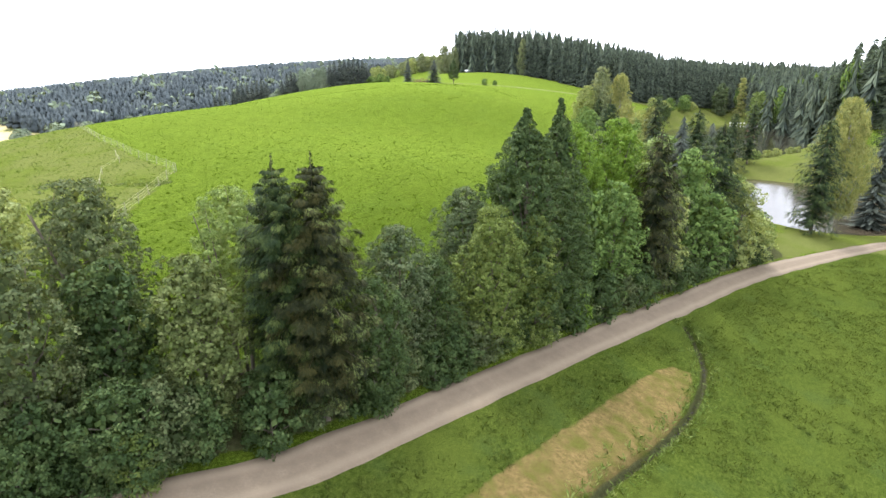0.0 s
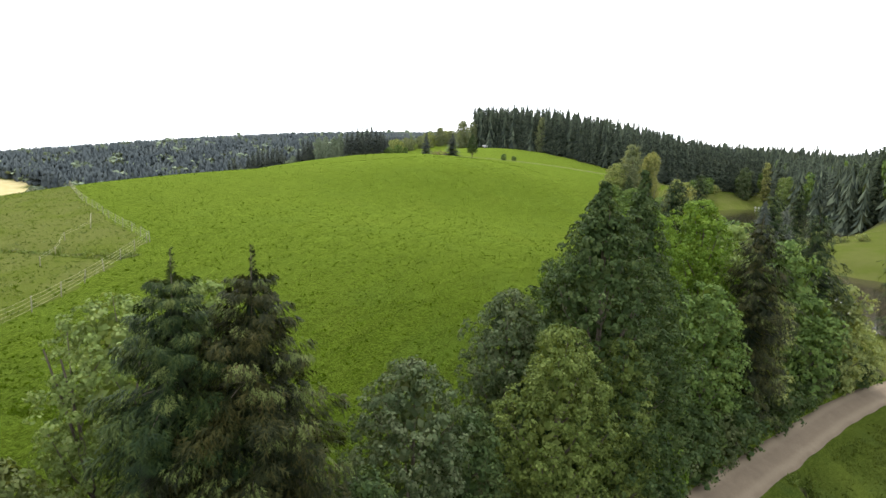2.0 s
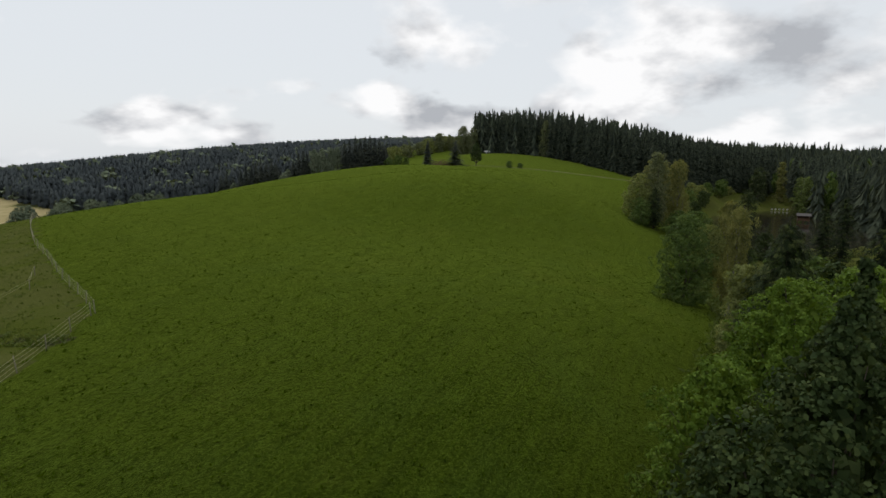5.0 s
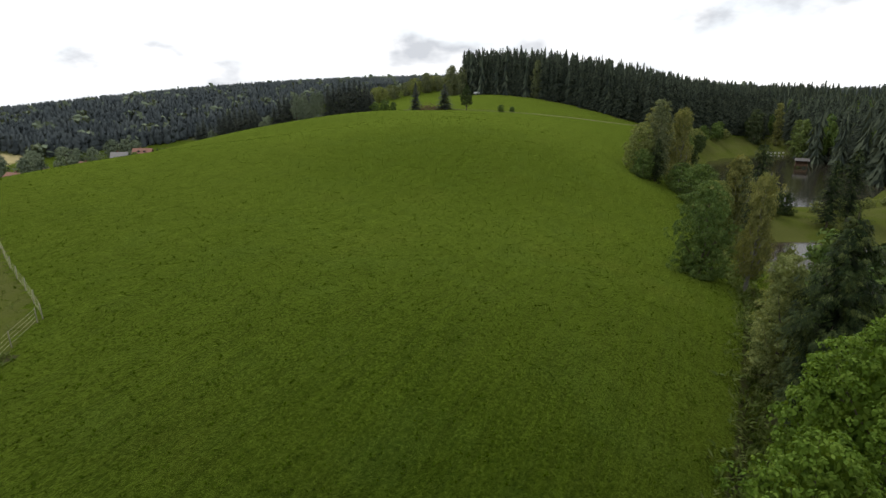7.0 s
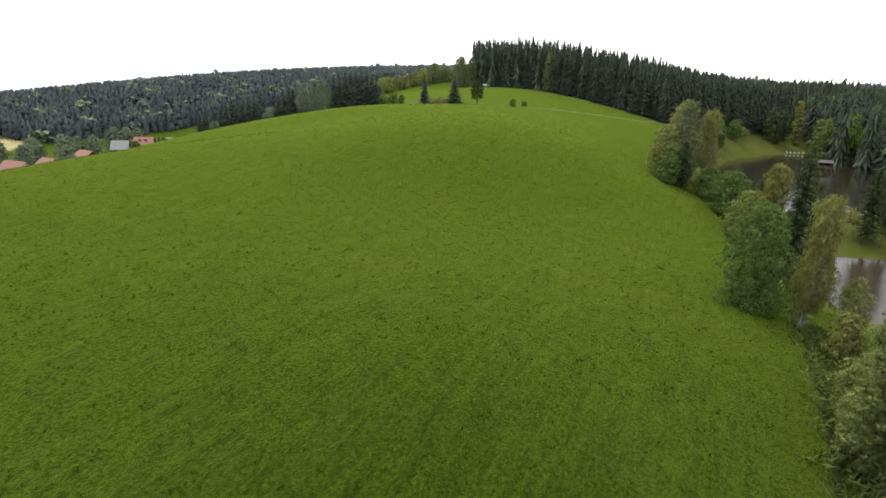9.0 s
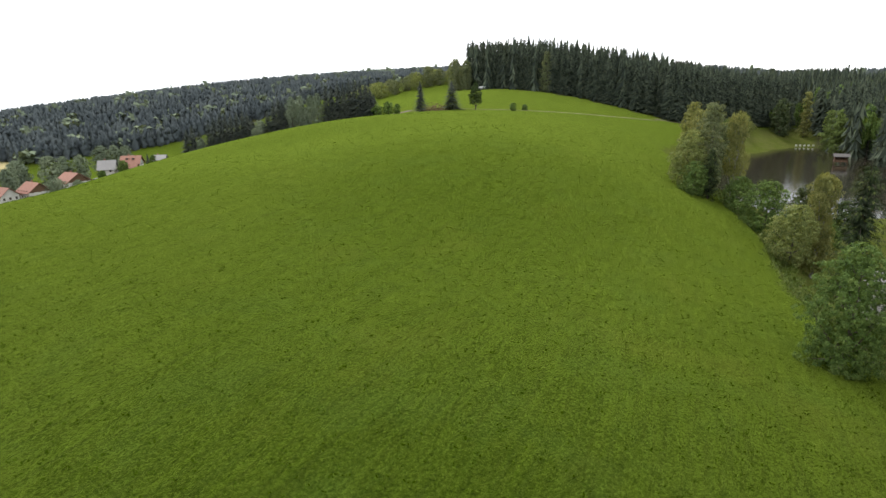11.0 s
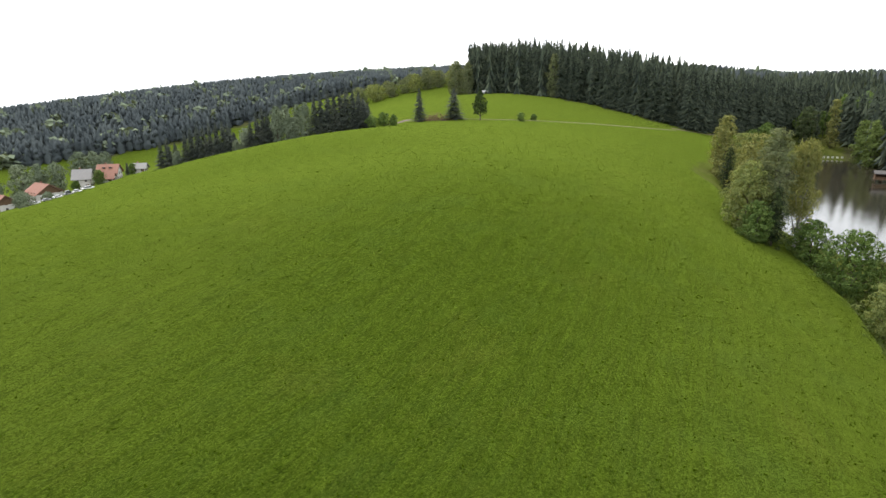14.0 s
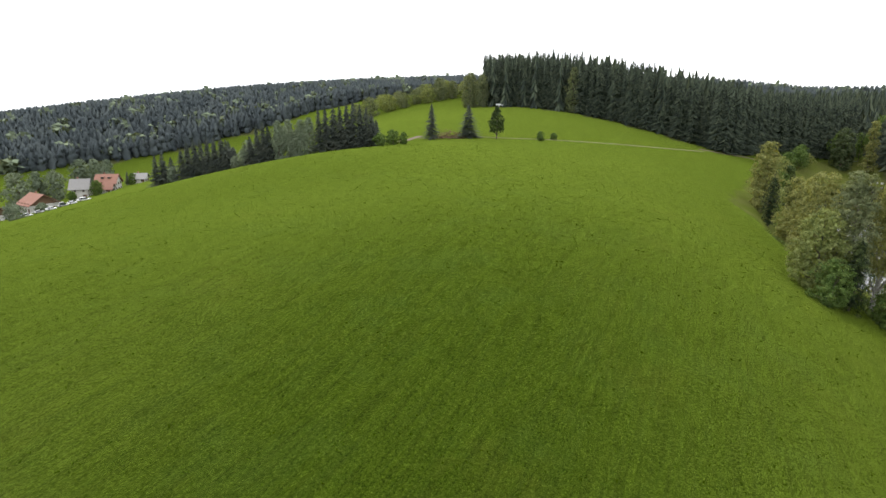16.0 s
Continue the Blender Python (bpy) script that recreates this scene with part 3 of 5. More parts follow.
def cards(at, along, normal, length, width, fold=0.18):
    """Pointed four-cornered leaves, bent a little at the middle."""
    along, normal = unit(along), unit(normal)
    side = unit(np.cross(along, normal))
    length, width = np.broadcast_to(length, len(at))[:, None], np.broadcast_to(width, len(at))[:, None]
    up = np.cross(side, along)
    mid = at + along * length * 0.5 + up * length * fold
    v = np.stack([at, mid + side * width * 0.5, at + along * length, mid - side * width * 0.5], 1).reshape(-1, 3)
    return v, np.arange(len(v)).reshape(-1, 4)


def feathers(at, along, normal, length):
    """Flat needle sprays: a thin axis with two pairs of side fingers, tips drooping."""
    along, normal = unit(along), unit(normal)
    side = unit(np.cross(along, normal))
    length = np.broadcast_to(length, len(at))[:, None]
    down = np.array([0, 0, -1.0])
    tris = [(at - side * length * 0.07, at + side * length * 0.07, at + along * length + down * length * 0.12)]
    for t in (0.15, 0.52):
        root = at + along * length * t + down * length * 0.12 * t * t
        for sign in (-1, 1):
            tip = root + along * length * 0.36 + side * sign * length * 0.42 * (1 - 0.5 * t) + down * length * 0.12
            tris.append((root - along * length * 0.09, root + along * length * 0.12, tip))
    v = np.stack([np.stack(t, 1) for t in tris], 1).reshape(-1, 3)
    return v, np.arange(len(v)).reshape(-1, 3)


def crown_profile(u, kind):
    """How wide a crown is at each share of its height, 1 at its widest."""
    if kind == "cone":
        return np.minimum(1.0, 1.85 * (1 - u)) * (0.8 + 0.2 * np.minimum(1, u / 0.15)) + 0.02
    if kind == "hanging":
        return np.sqrt(np.clip(1 - ((u - 0.46) / 0.56) ** 2, 0.02, 1)) * (0.75 + 0.25 * np.sin(9 * u))
    if kind == "column":
        return np.sqrt(np.clip(1 - ((u - 0.42) / 0.6) ** 2, 0.03, 1)) * (0.86 + 0.14 * np.sin(8 * u))
    return np.clip(1 - np.maximum(0, (u - 0.4) / 0.62) ** 2.5, 0.03, 1) ** 0.62 * (0.74 + 0.26 * np.sqrt(np.minimum(1, u / 0.4)))


def leafy_tree(x, y, height, width, leaf, name, label, leaves=4200, size=0.2, lobes=16, bottom=0.08, kind="round", trunks=1, bark=None, lean=0.0, droop=0.0, clump=28, cover=1.25, group="", seed=0):
    """A broad-leaved tree: forked trunk and limbs, and an uneven crown of leaf clumps over a leafy inside."""
    r = np.random.default_rng(1000 + int(abs(x) * 37 + y * 91) + seed)
    root = new(name)
    root.location = (x, y, ground_z(x, y) - 0.1)
    root.rotation_euler = (0, radians(lean), 0)
    tagged(root, label, "shrub" if name.endswith("shrub") else "tree", group)
    half, foot = width / 2, bottom * height
    span = height - foot
    # bulges of the crown: each a direction, a height, a breadth and a reach
    b_w, b_u = np.arange(lobes) * 2.4 + 0.7 * r.random(lobes), (np.arange(lobes) + 0.5) / lobes
    b_u = np.clip(b_u + 0.06 * r.normal(size=lobes), 0, 1)
    b_r = 0.2 + 0.3 * r.random(lobes)

    def reach(w, u):
        turn = (w[:, None] - b_w + np.pi) % (2 * np.pi) - np.pi
        bump = np.max(b_r * np.exp(-(turn / 0.55) ** 2 - ((u[:, None] - b_u) * span / width / 0.17) ** 2), axis=1)
        if kind == "cone":
            return half * crown_profile(u, kind) * (0.86 + 0.5 * bump)
        return half * crown_profile(u, kind) * (0.6 + 1.0 * bump)

    # trunk, stems and limbs
    paths = []
    for k in range(trunks):
        w = 2 * math.pi * (k + r.random()) / max(trunks, 1)
        off = (0 if trunks == 1 else 0.08 * width) * np.array([math.cos(w), math.sin(w)])
        spread = (0.03 if trunks == 1 else 0.2) * width
        paths.append([(off[0] + spread * f * f * math.cos(w) + 0.025 * width * math.sin(3 * f + k), off[1] + spread * f * f * math.sin(w),
                       height * (0.8 if kind == "cone" else 0.88) * f, 0.017 * height * (1 - 0.86 * f) / trunks ** 0.4 + 0.012) for f in np.linspace(0, 1, 7)])
    for w, u in zip(b_w, b_u):
        stem = paths[r.integers(trunks)]
        out = 0.72 * reach(np.array([w]), np.array([u]))[0]
        tip = np.array([out * math.cos(w), out * math.sin(w), foot + span * u])
        base = stem[min(len(stem) - 2, max(1, int(len(stem) * (tip[2] / height - 0.2))))]
        mid = (np.array(base[:3]) + tip) / 2 + np.array([0, 0, -0.03 * height])
        paths.append([(*base[:3], base[3] * 0.6), (*mid, base[3] * 0.4), (*tip, 0.012)])
    v, f = limb_mesh(paths, 5)
    mesh_object("trunk", v, f, bark or BARK, root, smooth=True)
    # clumps over the crown; their breadth and the leaves' size follow from how much crown they cover
    area = 0.8 * math.pi * width * span
    count = max(14, leaves // clump)
    big = math.sqrt(cover * area / (math.pi * count))
    leaf_size = max(size * 0.9, math.sqrt(0.66 * 2 * math.pi * big * big / (clump * 0.7)))
    u = r.random(count * 4)
    u = u[r.random(count * 4) < crown_profile(u, kind)][:count]
    top = count // 16 if kind == "cone" else max(2, count // 60)          # enough clumps to close the tip
    u[:top] = (0.8 + 0.2 * r.random(top)) if kind == "cone" else (0.95 + 0.05 * r.random(top))
    count = len(u)
    w = r.random(count) * 2 * np.pi
    far = reach(w, u) * np.where(r.random(count) < 0.2, 0.62 + 0.2 * r.random(count), 0.9 + 0.14 * r.normal(size=count).clip(-1, 1)) - big * 0.35
    bigs = big * (0.65 + 0.7 * r.random(count)) * np.where((u > 0.88) & (kind == "cone"), 0.5, 1.0)
    far = np.maximum(far, 0)
    core = np.stack([far * np.cos(w), far * np.sin(w), np.clip(foot + span * u, 0.25, height - 0.45 * bigs)], -1)
    slope = 0.35 + 1.3 * np.clip(u - 0.45, 0, 1)
    way = unit(np.stack([np.cos(w), np.sin(w), slope], -1) + 0.28 * r.normal(size=(count, 3)))
    n = count * clump
    out = unit(r.normal(size=(n, 3)) * 0.75 + np.repeat(way, clump, 0) * 0.75 + np.array([0, 0, 0.4]))
    at = np.repeat(core, clump, 0) + out * np.repeat(bigs, clump)[:, None] * np.array([1, 1, 0.72]) * (0.72 + 0.4 * r.random((n, 1)))
    at[:, 2] -= droop * np.repeat(bigs, clump) * r.random(n) * 1.6
    at[:, 2] = np.maximum(at[:, 2], 0.12)
    face = unit(out + r.normal(size=(n, 3)) * 0.3)
    along = unit(np.cross(face, r.normal(size=(n, 3)))) + np.array([0, 0, -0.3 - droop])
    s = leaf_size * (0.6 + 0.75 * r.random(n))
    # the inside: larger sprays that close the view through the crown
    m = int(min(0.35 * n, 1.1 * min(cover, 1.25) * 0.5 * area / (leaf_size * 2.4) ** 2 / 0.6))
    if m:
        u = r.random(m) * 0.95
        w = r.random(m) * 2 * np.pi
        deep = reach(w, u) * (0.25 + 0.42 * r.random(m) ** 0.6)
        spot = np.stack([deep * np.cos(w), deep * np.sin(w), np.maximum(foot + span * u * 0.97, 0.2)], -1)
        side = np.stack([np.cos(w), np.sin(w), 0.15 + 0 * w], -1) + 0.4 * r.normal(size=(m, 3))
        at, face, along = np.concatenate([at, spot]), np.concatenate([face, side]), np.concatenate([along, np.cross(side, r.normal(size=(m, 3)))])
        s = np.concatenate([s, leaf_size * (1.8 + 1.2 * r.random(m))])
    v, f = cards(at, along, face, s * (1 + 0.8 * droop), s * (0.72 - 0.25 * min(droop, 1.5)), 0.12)
    mesh_object("crown", v, f, LEAF[leaf], root)
    return root


def spruce(x, y, height, width, label, name="spruce_tree", tiers=34, boughs=7, sprays=20, material=None, bare=0.06, group="", size=0.36, shoots=0.55):
    """A near spruce: straight trunk, drooping boughs in whorls, each hung with flat sprays of needles."""
    r = np.random.default_rng(2000 + int(abs(x) * 53 + y * 17))
    if math.hypot(x, y) > 85:
        sprays, size = max(7, int(sprays * 0.6)), size * 1.3
    root = new(name)
    root.location = (x, y, ground_z(x, y) - 0.1)
    tagged(root, label, "tree", group)
    paths = [[(0.02 * math.sin(5 * f), 0.02 * math.cos(4 * f), height * f, 0.014 * height * (1 - f) + 0.006) for f in np.linspace(0, 1, 9)]]
    at, along, face, ln, tip = [], [], [], [], []
    slope = 0.5
    for k in range(tiers):
        f = bare + (0.955 - bare) * ((k + 0.5) / tiers) ** 0.85
        reach = width / 2 * min(1.0, (1 - f) * height * slope / (width / 2)) ** 0.9 * (0.78 + 0.22 * min(1, (f - bare + 0.06) / 0.16)) + 0.06
        for b in range(boughs):
            w = 2 * math.pi * (b + r.random()) / boughs + 0.7 * k
            m = reach * (0.62 + 0.52 * r.random())
            root_z = height * f + 0.25 * r.normal() * (1 - f)
            rise = 0.35 if f > 0.8 else 0.05
            d = np.array([math.cos(w), math.sin(w), 0])
            side = np.array([-d[1], d[0], 0])
            n = max(8, int(sprays * (0.22 + 0.78 * m / (width / 2))))
            u = 0.25 + 0.75 * r.random(n) ** 0.62
            bend = rise * m * u - 0.42 * m * u ** 2 + 0.2 * m * u ** 4
            sway = r.normal(size=n).clip(-1.8, 1.8)
            hang = r.random(n) ** 1.3
            drop = hang * (0.14 + 0.2 * m) * np.sin(np.pi * np.minimum(u, 0.9)) * (1 if f < 0.9 else 0.3)
            at.append(np.array([0, 0, root_z]) + d * (m * u)[:, None] + side * ((0.05 + 0.085 * m) * sway * (1.2 - 0.6 * u))[:, None] + np.array([0, 0, 1.0]) * (bend - drop + 0.03 * r.normal(size=n))[:, None])
            along.append(d * (0.3 + 0.4 * r.random((n, 1))) + side * (0.4 * sway)[:, None] + np.array([0, 0, -1]) * (0.15 + 0.9 * hang)[:, None])
            face.append(np.array([0, 0, 0.7]) + r.normal(size=(n, 3)) * 0.3 + d * 0.9)
            ln.append((0.75 + 0.6 * r.random(n)) * (0.55 + 0.45 * min(1.0, reach / 1.6)))
            tip.append((u > 0.66) & (r.random(n) < shoots * (1.25 - 0.6 * hang)) & (r.random() < 0.6))
            if k % 2 == 0 and b % 2 == 0 and f < 0.82:
                paths.append([(0, 0, root_z, 0.03), (*(d * m * 0.45 + np.array([0, 0, root_z - 0.08 * m])), 0.018), (*(d * m * 0.8 + np.array([0, 0, root_z - 0.24 * m])), 0.006)])
    n = 90
    lead = r.random(n)
    w = r.random(n) * 6.28
    d = np.stack([np.cos(w), np.sin(w), 0.9 + 0 * w], -1)
    at.append(np.stack([0 * w, 0 * w, height * (0.92 + 0.08 * lead)], -1))
    along.append(d)
    face.append(np.cross(d, (0.3, 0.2, 1.0)))
    ln.append(0.4 / size * 0.35 * (1.5 - lead))
    tip.append((lead > 0.5) & (r.random(n) < 0.4))
    v, q = limb_mesh(paths, 5)
    mesh_object("trunk", v, q, BARK, root, smooth=True)
    at, along, face, ln, tip = (np.concatenate(a) for a in (at, along, face, ln, tip))
    v, q = feathers(at[~tip], along[~tip], face[~tip], ln[~tip] * size * 1.35)
    mesh_object("crown", v, q, material or NEEDLE, root)
    if tip.any():
        v, q = feathers(at[tip], along[tip] + (0, 0, -0.15), face[tip], ln[tip] * size * 0.9)
        mesh_object("young_growth", v, q, SHOOTS, root, "pale yellow-green young shoots at the bough tips")
    # a dense core; its dark colour paints the shade behind the boughs
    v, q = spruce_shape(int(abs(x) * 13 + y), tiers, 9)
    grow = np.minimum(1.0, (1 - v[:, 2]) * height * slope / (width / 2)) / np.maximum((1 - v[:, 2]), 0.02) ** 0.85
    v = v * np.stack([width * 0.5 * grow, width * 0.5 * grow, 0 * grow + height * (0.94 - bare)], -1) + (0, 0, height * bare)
    mesh_object("inner_crown", v, q, NEEDLE_SHADED, root, "dense inner crown, coloured dark for the shade between boughs")
    return root


def spruce_shape(seed, tiers, points, taper=0.85):
    """A far spruce of height 1 and breadth 1: whorls of drooping pointed boughs round a slim core."""
    r = np.random.default_rng(seed)
    verts, faces = [], []

    def tri(*p):
        faces.append(tuple(range(len(verts), len(verts) + 3)))
        verts.extend(p)

    for k in range(tiers):
        f = 0.04 + 0.92 * k / tiers
        reach = 0.5 * (1 - f) ** taper * (0.88 + 0.24 * r.random()) + 0.015
        for b in range(points):
            w = 2 * math.pi * (b + 0.5 * (k % 2) + 0.7 * r.random()) / points
            f = min(0.95, max(0.02, 0.04 + 0.92 * (k + 1.1 * r.normal()) / tiers))
            reach = 0.5 * (1 - f) ** taper + 0.015
            m, h = reach * (0.55 + 0.75 * r.random() if taper > 0.8 else 0.58 + 0.7 * r.random()), (0.7 + 0.3 * r.random()) / tiers
            half = math.pi / points * 1.25
            tip = (m * math.cos(w), m * math.sin(w), f - 0.35 * h)
            left = (0.45 * m * math.cos(w - half), 0.45 * m * math.sin(w - half), f + 0.25 * h)
            right = (0.45 * m * math.cos(w + half), 0.45 * m * math.sin(w + half), f + 0.25 * h)
            top = (0, 0, min(1.0, f + 1.5 * h))
            tri(left, tip, top)
            tri(tip, right, top)
    return np.array(verts), np.array(faces)


def skirted_spruce(seed):
    """A spruce crown of height 1 and breadth 1, far beyond the valley: three uneven skirts of boughs and a tip."""
    r = np.random.default_rng(seed)
    rings = [(0.0, 0.34), (0.2, 0.5), (0.36, 0.33), (0.48, 0.36), (0.64, 0.19), (0.74, 0.2)]
    v = [(m * a * math.cos(w), m * a * math.sin(w), f + 0.05 * r.normal()) for f, m in rings for w in np.arange(4) * 1.5708 + 1.57 * r.random() for a in [0.7 + 0.6 * r.random()]] + [(0, 0, 1)]
    q = [t for k in range(5) for i in range(4) for a, b in [(4 * k + i, 4 * k + (i + 1) % 4)] for t in ((a, b, b + 4), (a, b + 4, a + 4))]
    return np.array(v), np.array(q + [(20 + i, 20 + (i + 1) % 4, 24) for i in range(4)])


def far_spruce(x, y, height, width, label, group="", tiers=17, points=11, name="spruce_tree"):
    """A spruce seen from afar: trunk and a crown of pointed boughs in whorls."""
    root = new(name)
    root.location = (x, y, ground_z(x, y) - 0.1)
    tagged(root, label, "tree", group)
    v, f = limb_mesh([[(0, 0, 0, 0.014 * height), (0, 0, height * 0.97, 0.02)]], 6)
    mesh_object("trunk", v, f, BARK, root)
    v, f = spruce_shape(int(abs(x) * 31 + y * 7), int(tiers * 1.6), points + 3)
    mesh_object("crown", v * (width * 1.4, width * 1.4, height), f, NEEDLE_CREST, root)
    return root


def leafy_shape(seed, count, size):
    """A far broad-leaved crown of height 1 and breadth 1: clumps of leaves on uneven lobes."""
    r = np.random.default_rng(seed)
    lobes = r.normal(size=(9, 3)) * (0.2, 0.2, 0.2) + (0, 0, 0.56)
    c = lobes[r.integers(9, size=count)]
    way = unit(r.normal(size=(count, 3)))
    p = c + way * (0.17, 0.17, 0.19) * (0.75 + 0.4 * r.random((count, 1)))
    p[:, 2] = np.clip(p[:, 2], 0.08, 1)
    v, f = cards(p, np.cross(way, r.normal(size=(count, 3))) - (0, 0, 0.3), way + (0, 0, 0.3), size * (0.6 + 0.8 * r.random(count)), size * 0.8)
    return v, f


def wood_tree(kind, name, label, material, seed, tiers=20, points=11):
    """A whole far tree of unit size, for copies: trunk and crown."""
    root = new(name)
    tagged(root, label, "tree", "trees at the wood's edge")
    v, f = limb_mesh([[(0, 0, 0, 0.016), (0, 0, 0.5, 0.012), (0, 0, 0.96, 0.003)]], 5)
    mesh_object("trunk", v, f, BARK, root)
    v, f = spruce_shape(seed, tiers, points, 0.46) if kind == "spruce" else leafy_shape(seed, 700, 0.09)
    mesh_object("crown", v, f, material, root)
    return root


def scatter(poly, spacing, seed):
    """Places in a plot of land, about one in each square of that spacing."""
    r = np.random.default_rng(seed)
    p = np.array(poly, float)
    xs, ys = np.arange(p[:, 0].min(), p[:, 0].max(), spacing), np.arange(p[:, 1].min(), p[:, 1].max(), spacing)
    g = np.stack(np.meshgrid(xs, ys), -1).reshape(-1, 2) + r.random((len(xs) * len(ys), 2)) * spacing
    return g[in_poly(g[:, 0], g[:, 1], poly)]


def forest(name, spots, shapes, heights, breadth, material, label, seed, leafy_shapes=None, share=0.0, leaf="haze"):
    """A far wood in one mesh: many trees of a few shapes, each turned and sized by itself."""
    r = np.random.default_rng(seed)
    z = land(spots[:, 0], spots[:, 1])
    for kind, shapes_of, mat_of, mine in (("spruce", shapes, material, r.random(len(spots)) >= share), ("leafy", leafy_shapes, LEAF[leaf], None)):
        if kind == "leafy":
            if not share:
                break
            mine = ~chosen
        chosen = mine
        vs, fs, count = [], [], 0
        for p, h in zip(spots[mine], z[mine]):
            v, f = shapes_of[r.integers(len(shapes_of))]
            tall = heights[0] + (heights[1] - heights[0]) * r.random()
            wide = tall * (breadth[0] + (breadth[1] - breadth[0]) * r.random()) * (1.7 if kind == "leafy" else 1)
            if kind == "leafy":
                tall *= 0.8
            w = r.random() * 6.28
            c, s = math.cos(w) * wide, math.sin(w) * wide
            q = np.stack([v[:, 0] * c - v[:, 1] * s + p[0], v[:, 0] * s + v[:, 1] * c + p[1], v[:, 2] * tall + h - 0.3], -1)
            vs.append(q)
            fs.append(f + count)
            count += len(v)
        ob = mesh_object(name if kind == "spruce" else name + "_leafy", np.concatenate(vs), np.concatenate(fs), mat_of, smooth=kind == "spruce" and shapes is FAR_TINY)
        tagged(ob, label if kind == "spruce" else "paler broad-leaved trees among far spruces", "wood", kind="stuff")


# the hedge of trees between the road and the meadow
leafy_tree(-18.0, 27.0, 11.2, 7.2, "ash", "ash_tree", "grey-green ash with thin branches in the roadside hedge", 17000, 0.17, 18, trunks=3)
leafy_tree(-17.6, 20.5, 9.6, 6.0, "ash", "ash_tree", "leaning grey-green ash crowded into the roadside hedge", 14000, 0.17, 18, trunks=2)
leafy_tree(-25.0, 24.0, 9.5, 7.0, "ash", "ash_tree", "broad ash at the end of the roadside hedge", 14000, 0.17, 18, trunks=2)
leafy_tree(-34.6, 42.0, 6.3, 5.2, "willow", "willow_tree", "small grey willow behind the roadside hedge", 2500, 0.26, 9)
leafy_tree(-12.0, 30.4, 11.3, 6.0, "light", "aspen_tree", "pale yellow-green aspen with several thin stems", 17000, 0.13, 20, trunks=5, bottom=0.28, cover=1.15)
leafy_tree(-12.0, 25.0, 9.2, 5.4, "field_maple", "maple_tree", "dense dark green maple in the roadside hedge", 16000, 0.18, 18)
# Two low bushes wear the dark hornbeam colour for the shade beneath the hedge.
leafy_tree(-13.9, 20.6, 4.6, 5.0, "dense", "maple_shrub", "young green maple spreading over the road's edge", 9000, 0.15, 18, bottom=0.0)
leafy_tree(-13.0, 20.2, 2.8, 2.6, "alder", "maple_shrub", "bright yellow-green maple sapling at the road's edge", 2400, 0.14, 12, bottom=0.0)
leafy_tree(-16.1, 17.6, 3.4, 3.8, "dense", "willow_shrub", "dark green willow bush at the road's edge", 6000, 0.14, 12, bottom=0.0)
leafy_tree(-10.4, 33.4, 11.4, 4.4, "light", "aspen_tree", "mid-green aspen rising behind the roadside spruces", 12000, 0.16, 18, trunks=2, bottom=0.15)
spruce(-8.3, 27.0, 14.6, 4.0, "dark spruce with drooping boughs beside the gravel road", group="pair of roadside spruces", tiers=30, boughs=7, sprays=120, size=0.2)
spruce(-6.5, 27.4, 15.1, 5.6, "tall brown-tinged spruce with a bare lower trunk beside the road", material=NEEDLE_BROWN, group="pair of roadside spruces", tiers=30, boughs=8, bare=0.11, sprays=125, size=0.2)
leafy_tree(-4.0, 29.6, 8.2, 5.2, "dense", "hazel_tree", "dark green hazel close beside the spruces", 16900, 0.14, 22, bottom=0.0)
leafy_tree(-3.1, 35.0, 9.6, 6.8, "blue", "whitebeam_tree", "blue-grey whitebeam with an open crown", 14300, 0.15, 22, bottom=0.1)
leafy_tree(1.6, 44.0, 10.6, 6.4, "blue", "whitebeam_tree", "blue-grey whitebeam on the meadow side of the hedge", 15600, 0.16, 22)
leafy_tree(3.5, 38.6, 11.6, 6.6, "alder", "alder_tree", "green alder with loose upright sprays", 20800, 0.14, 22, bottom=0.02)
leafy_tree(7.3, 41.6, 10.8, 5.2, "alder", "alder_tree", "green alder beside the road", 14300, 0.14, 22, bottom=0.02)
leafy_tree(6.6, 44.9, 17.9, 11.2, "dense", "hornbeam_tree", "tall pointed dark green hornbeam, densely leaved to the ground", 34000, 0.15, 40, bottom=0.02, kind="cone", group="pair of pointed trees")
leafy_tree(10.1, 49.2, 18.8, 7.4, "dense", "hornbeam_tree", "second pointed dark green hornbeam behind its twin", 24000, 0.16, 40, bottom=0.02, kind="cone", group="pair of pointed trees")
leafy_tree(11.6, 46.3, 3.9, 4.2, "lime", "hazel_shrub", "yellow-green hazel bush at the road's edge", 2000, 0.2, 8, bottom=0.0)
leafy_tree(8.0, 54.5, 11.4, 7.6, "lime", "lime_tree", "bright green lime tree with a broad leafy crown", 17000, 0.2, 18, bottom=0.05)
leafy_tree(17.0, 54.0, 11.9, 8.2, "maple", "maple_tree", "mid-green maple crowding the roadside hedge", 11000, 0.21, 18, bottom=0.02)
leafy_tree(13.4, 58.2, 15.2, 9.4, "lime", "lime_tree", "bright lime tree rising out of the hedge", 26000, 0.16, 18, bottom=0.1)
leafy_tree(18.8, 60.6, 16.6, 8.8, "lime", "lime_tree", "tall yellow-green lime tree beside the stream", 20000, 0.16, 18, bottom=0.06)
spruce(22.5, 58.0, 17.7, 6.4, "browning spruce standing in the hedge", material=NEEDLE_BROWN, tiers=36, sprays=30)
leafy_tree(24.8, 60.5, 11.0, 7.0, "willow", "willow_tree", "grey-green willow in the hedge above the road", 5000, 0.26, 12, bottom=0.0)
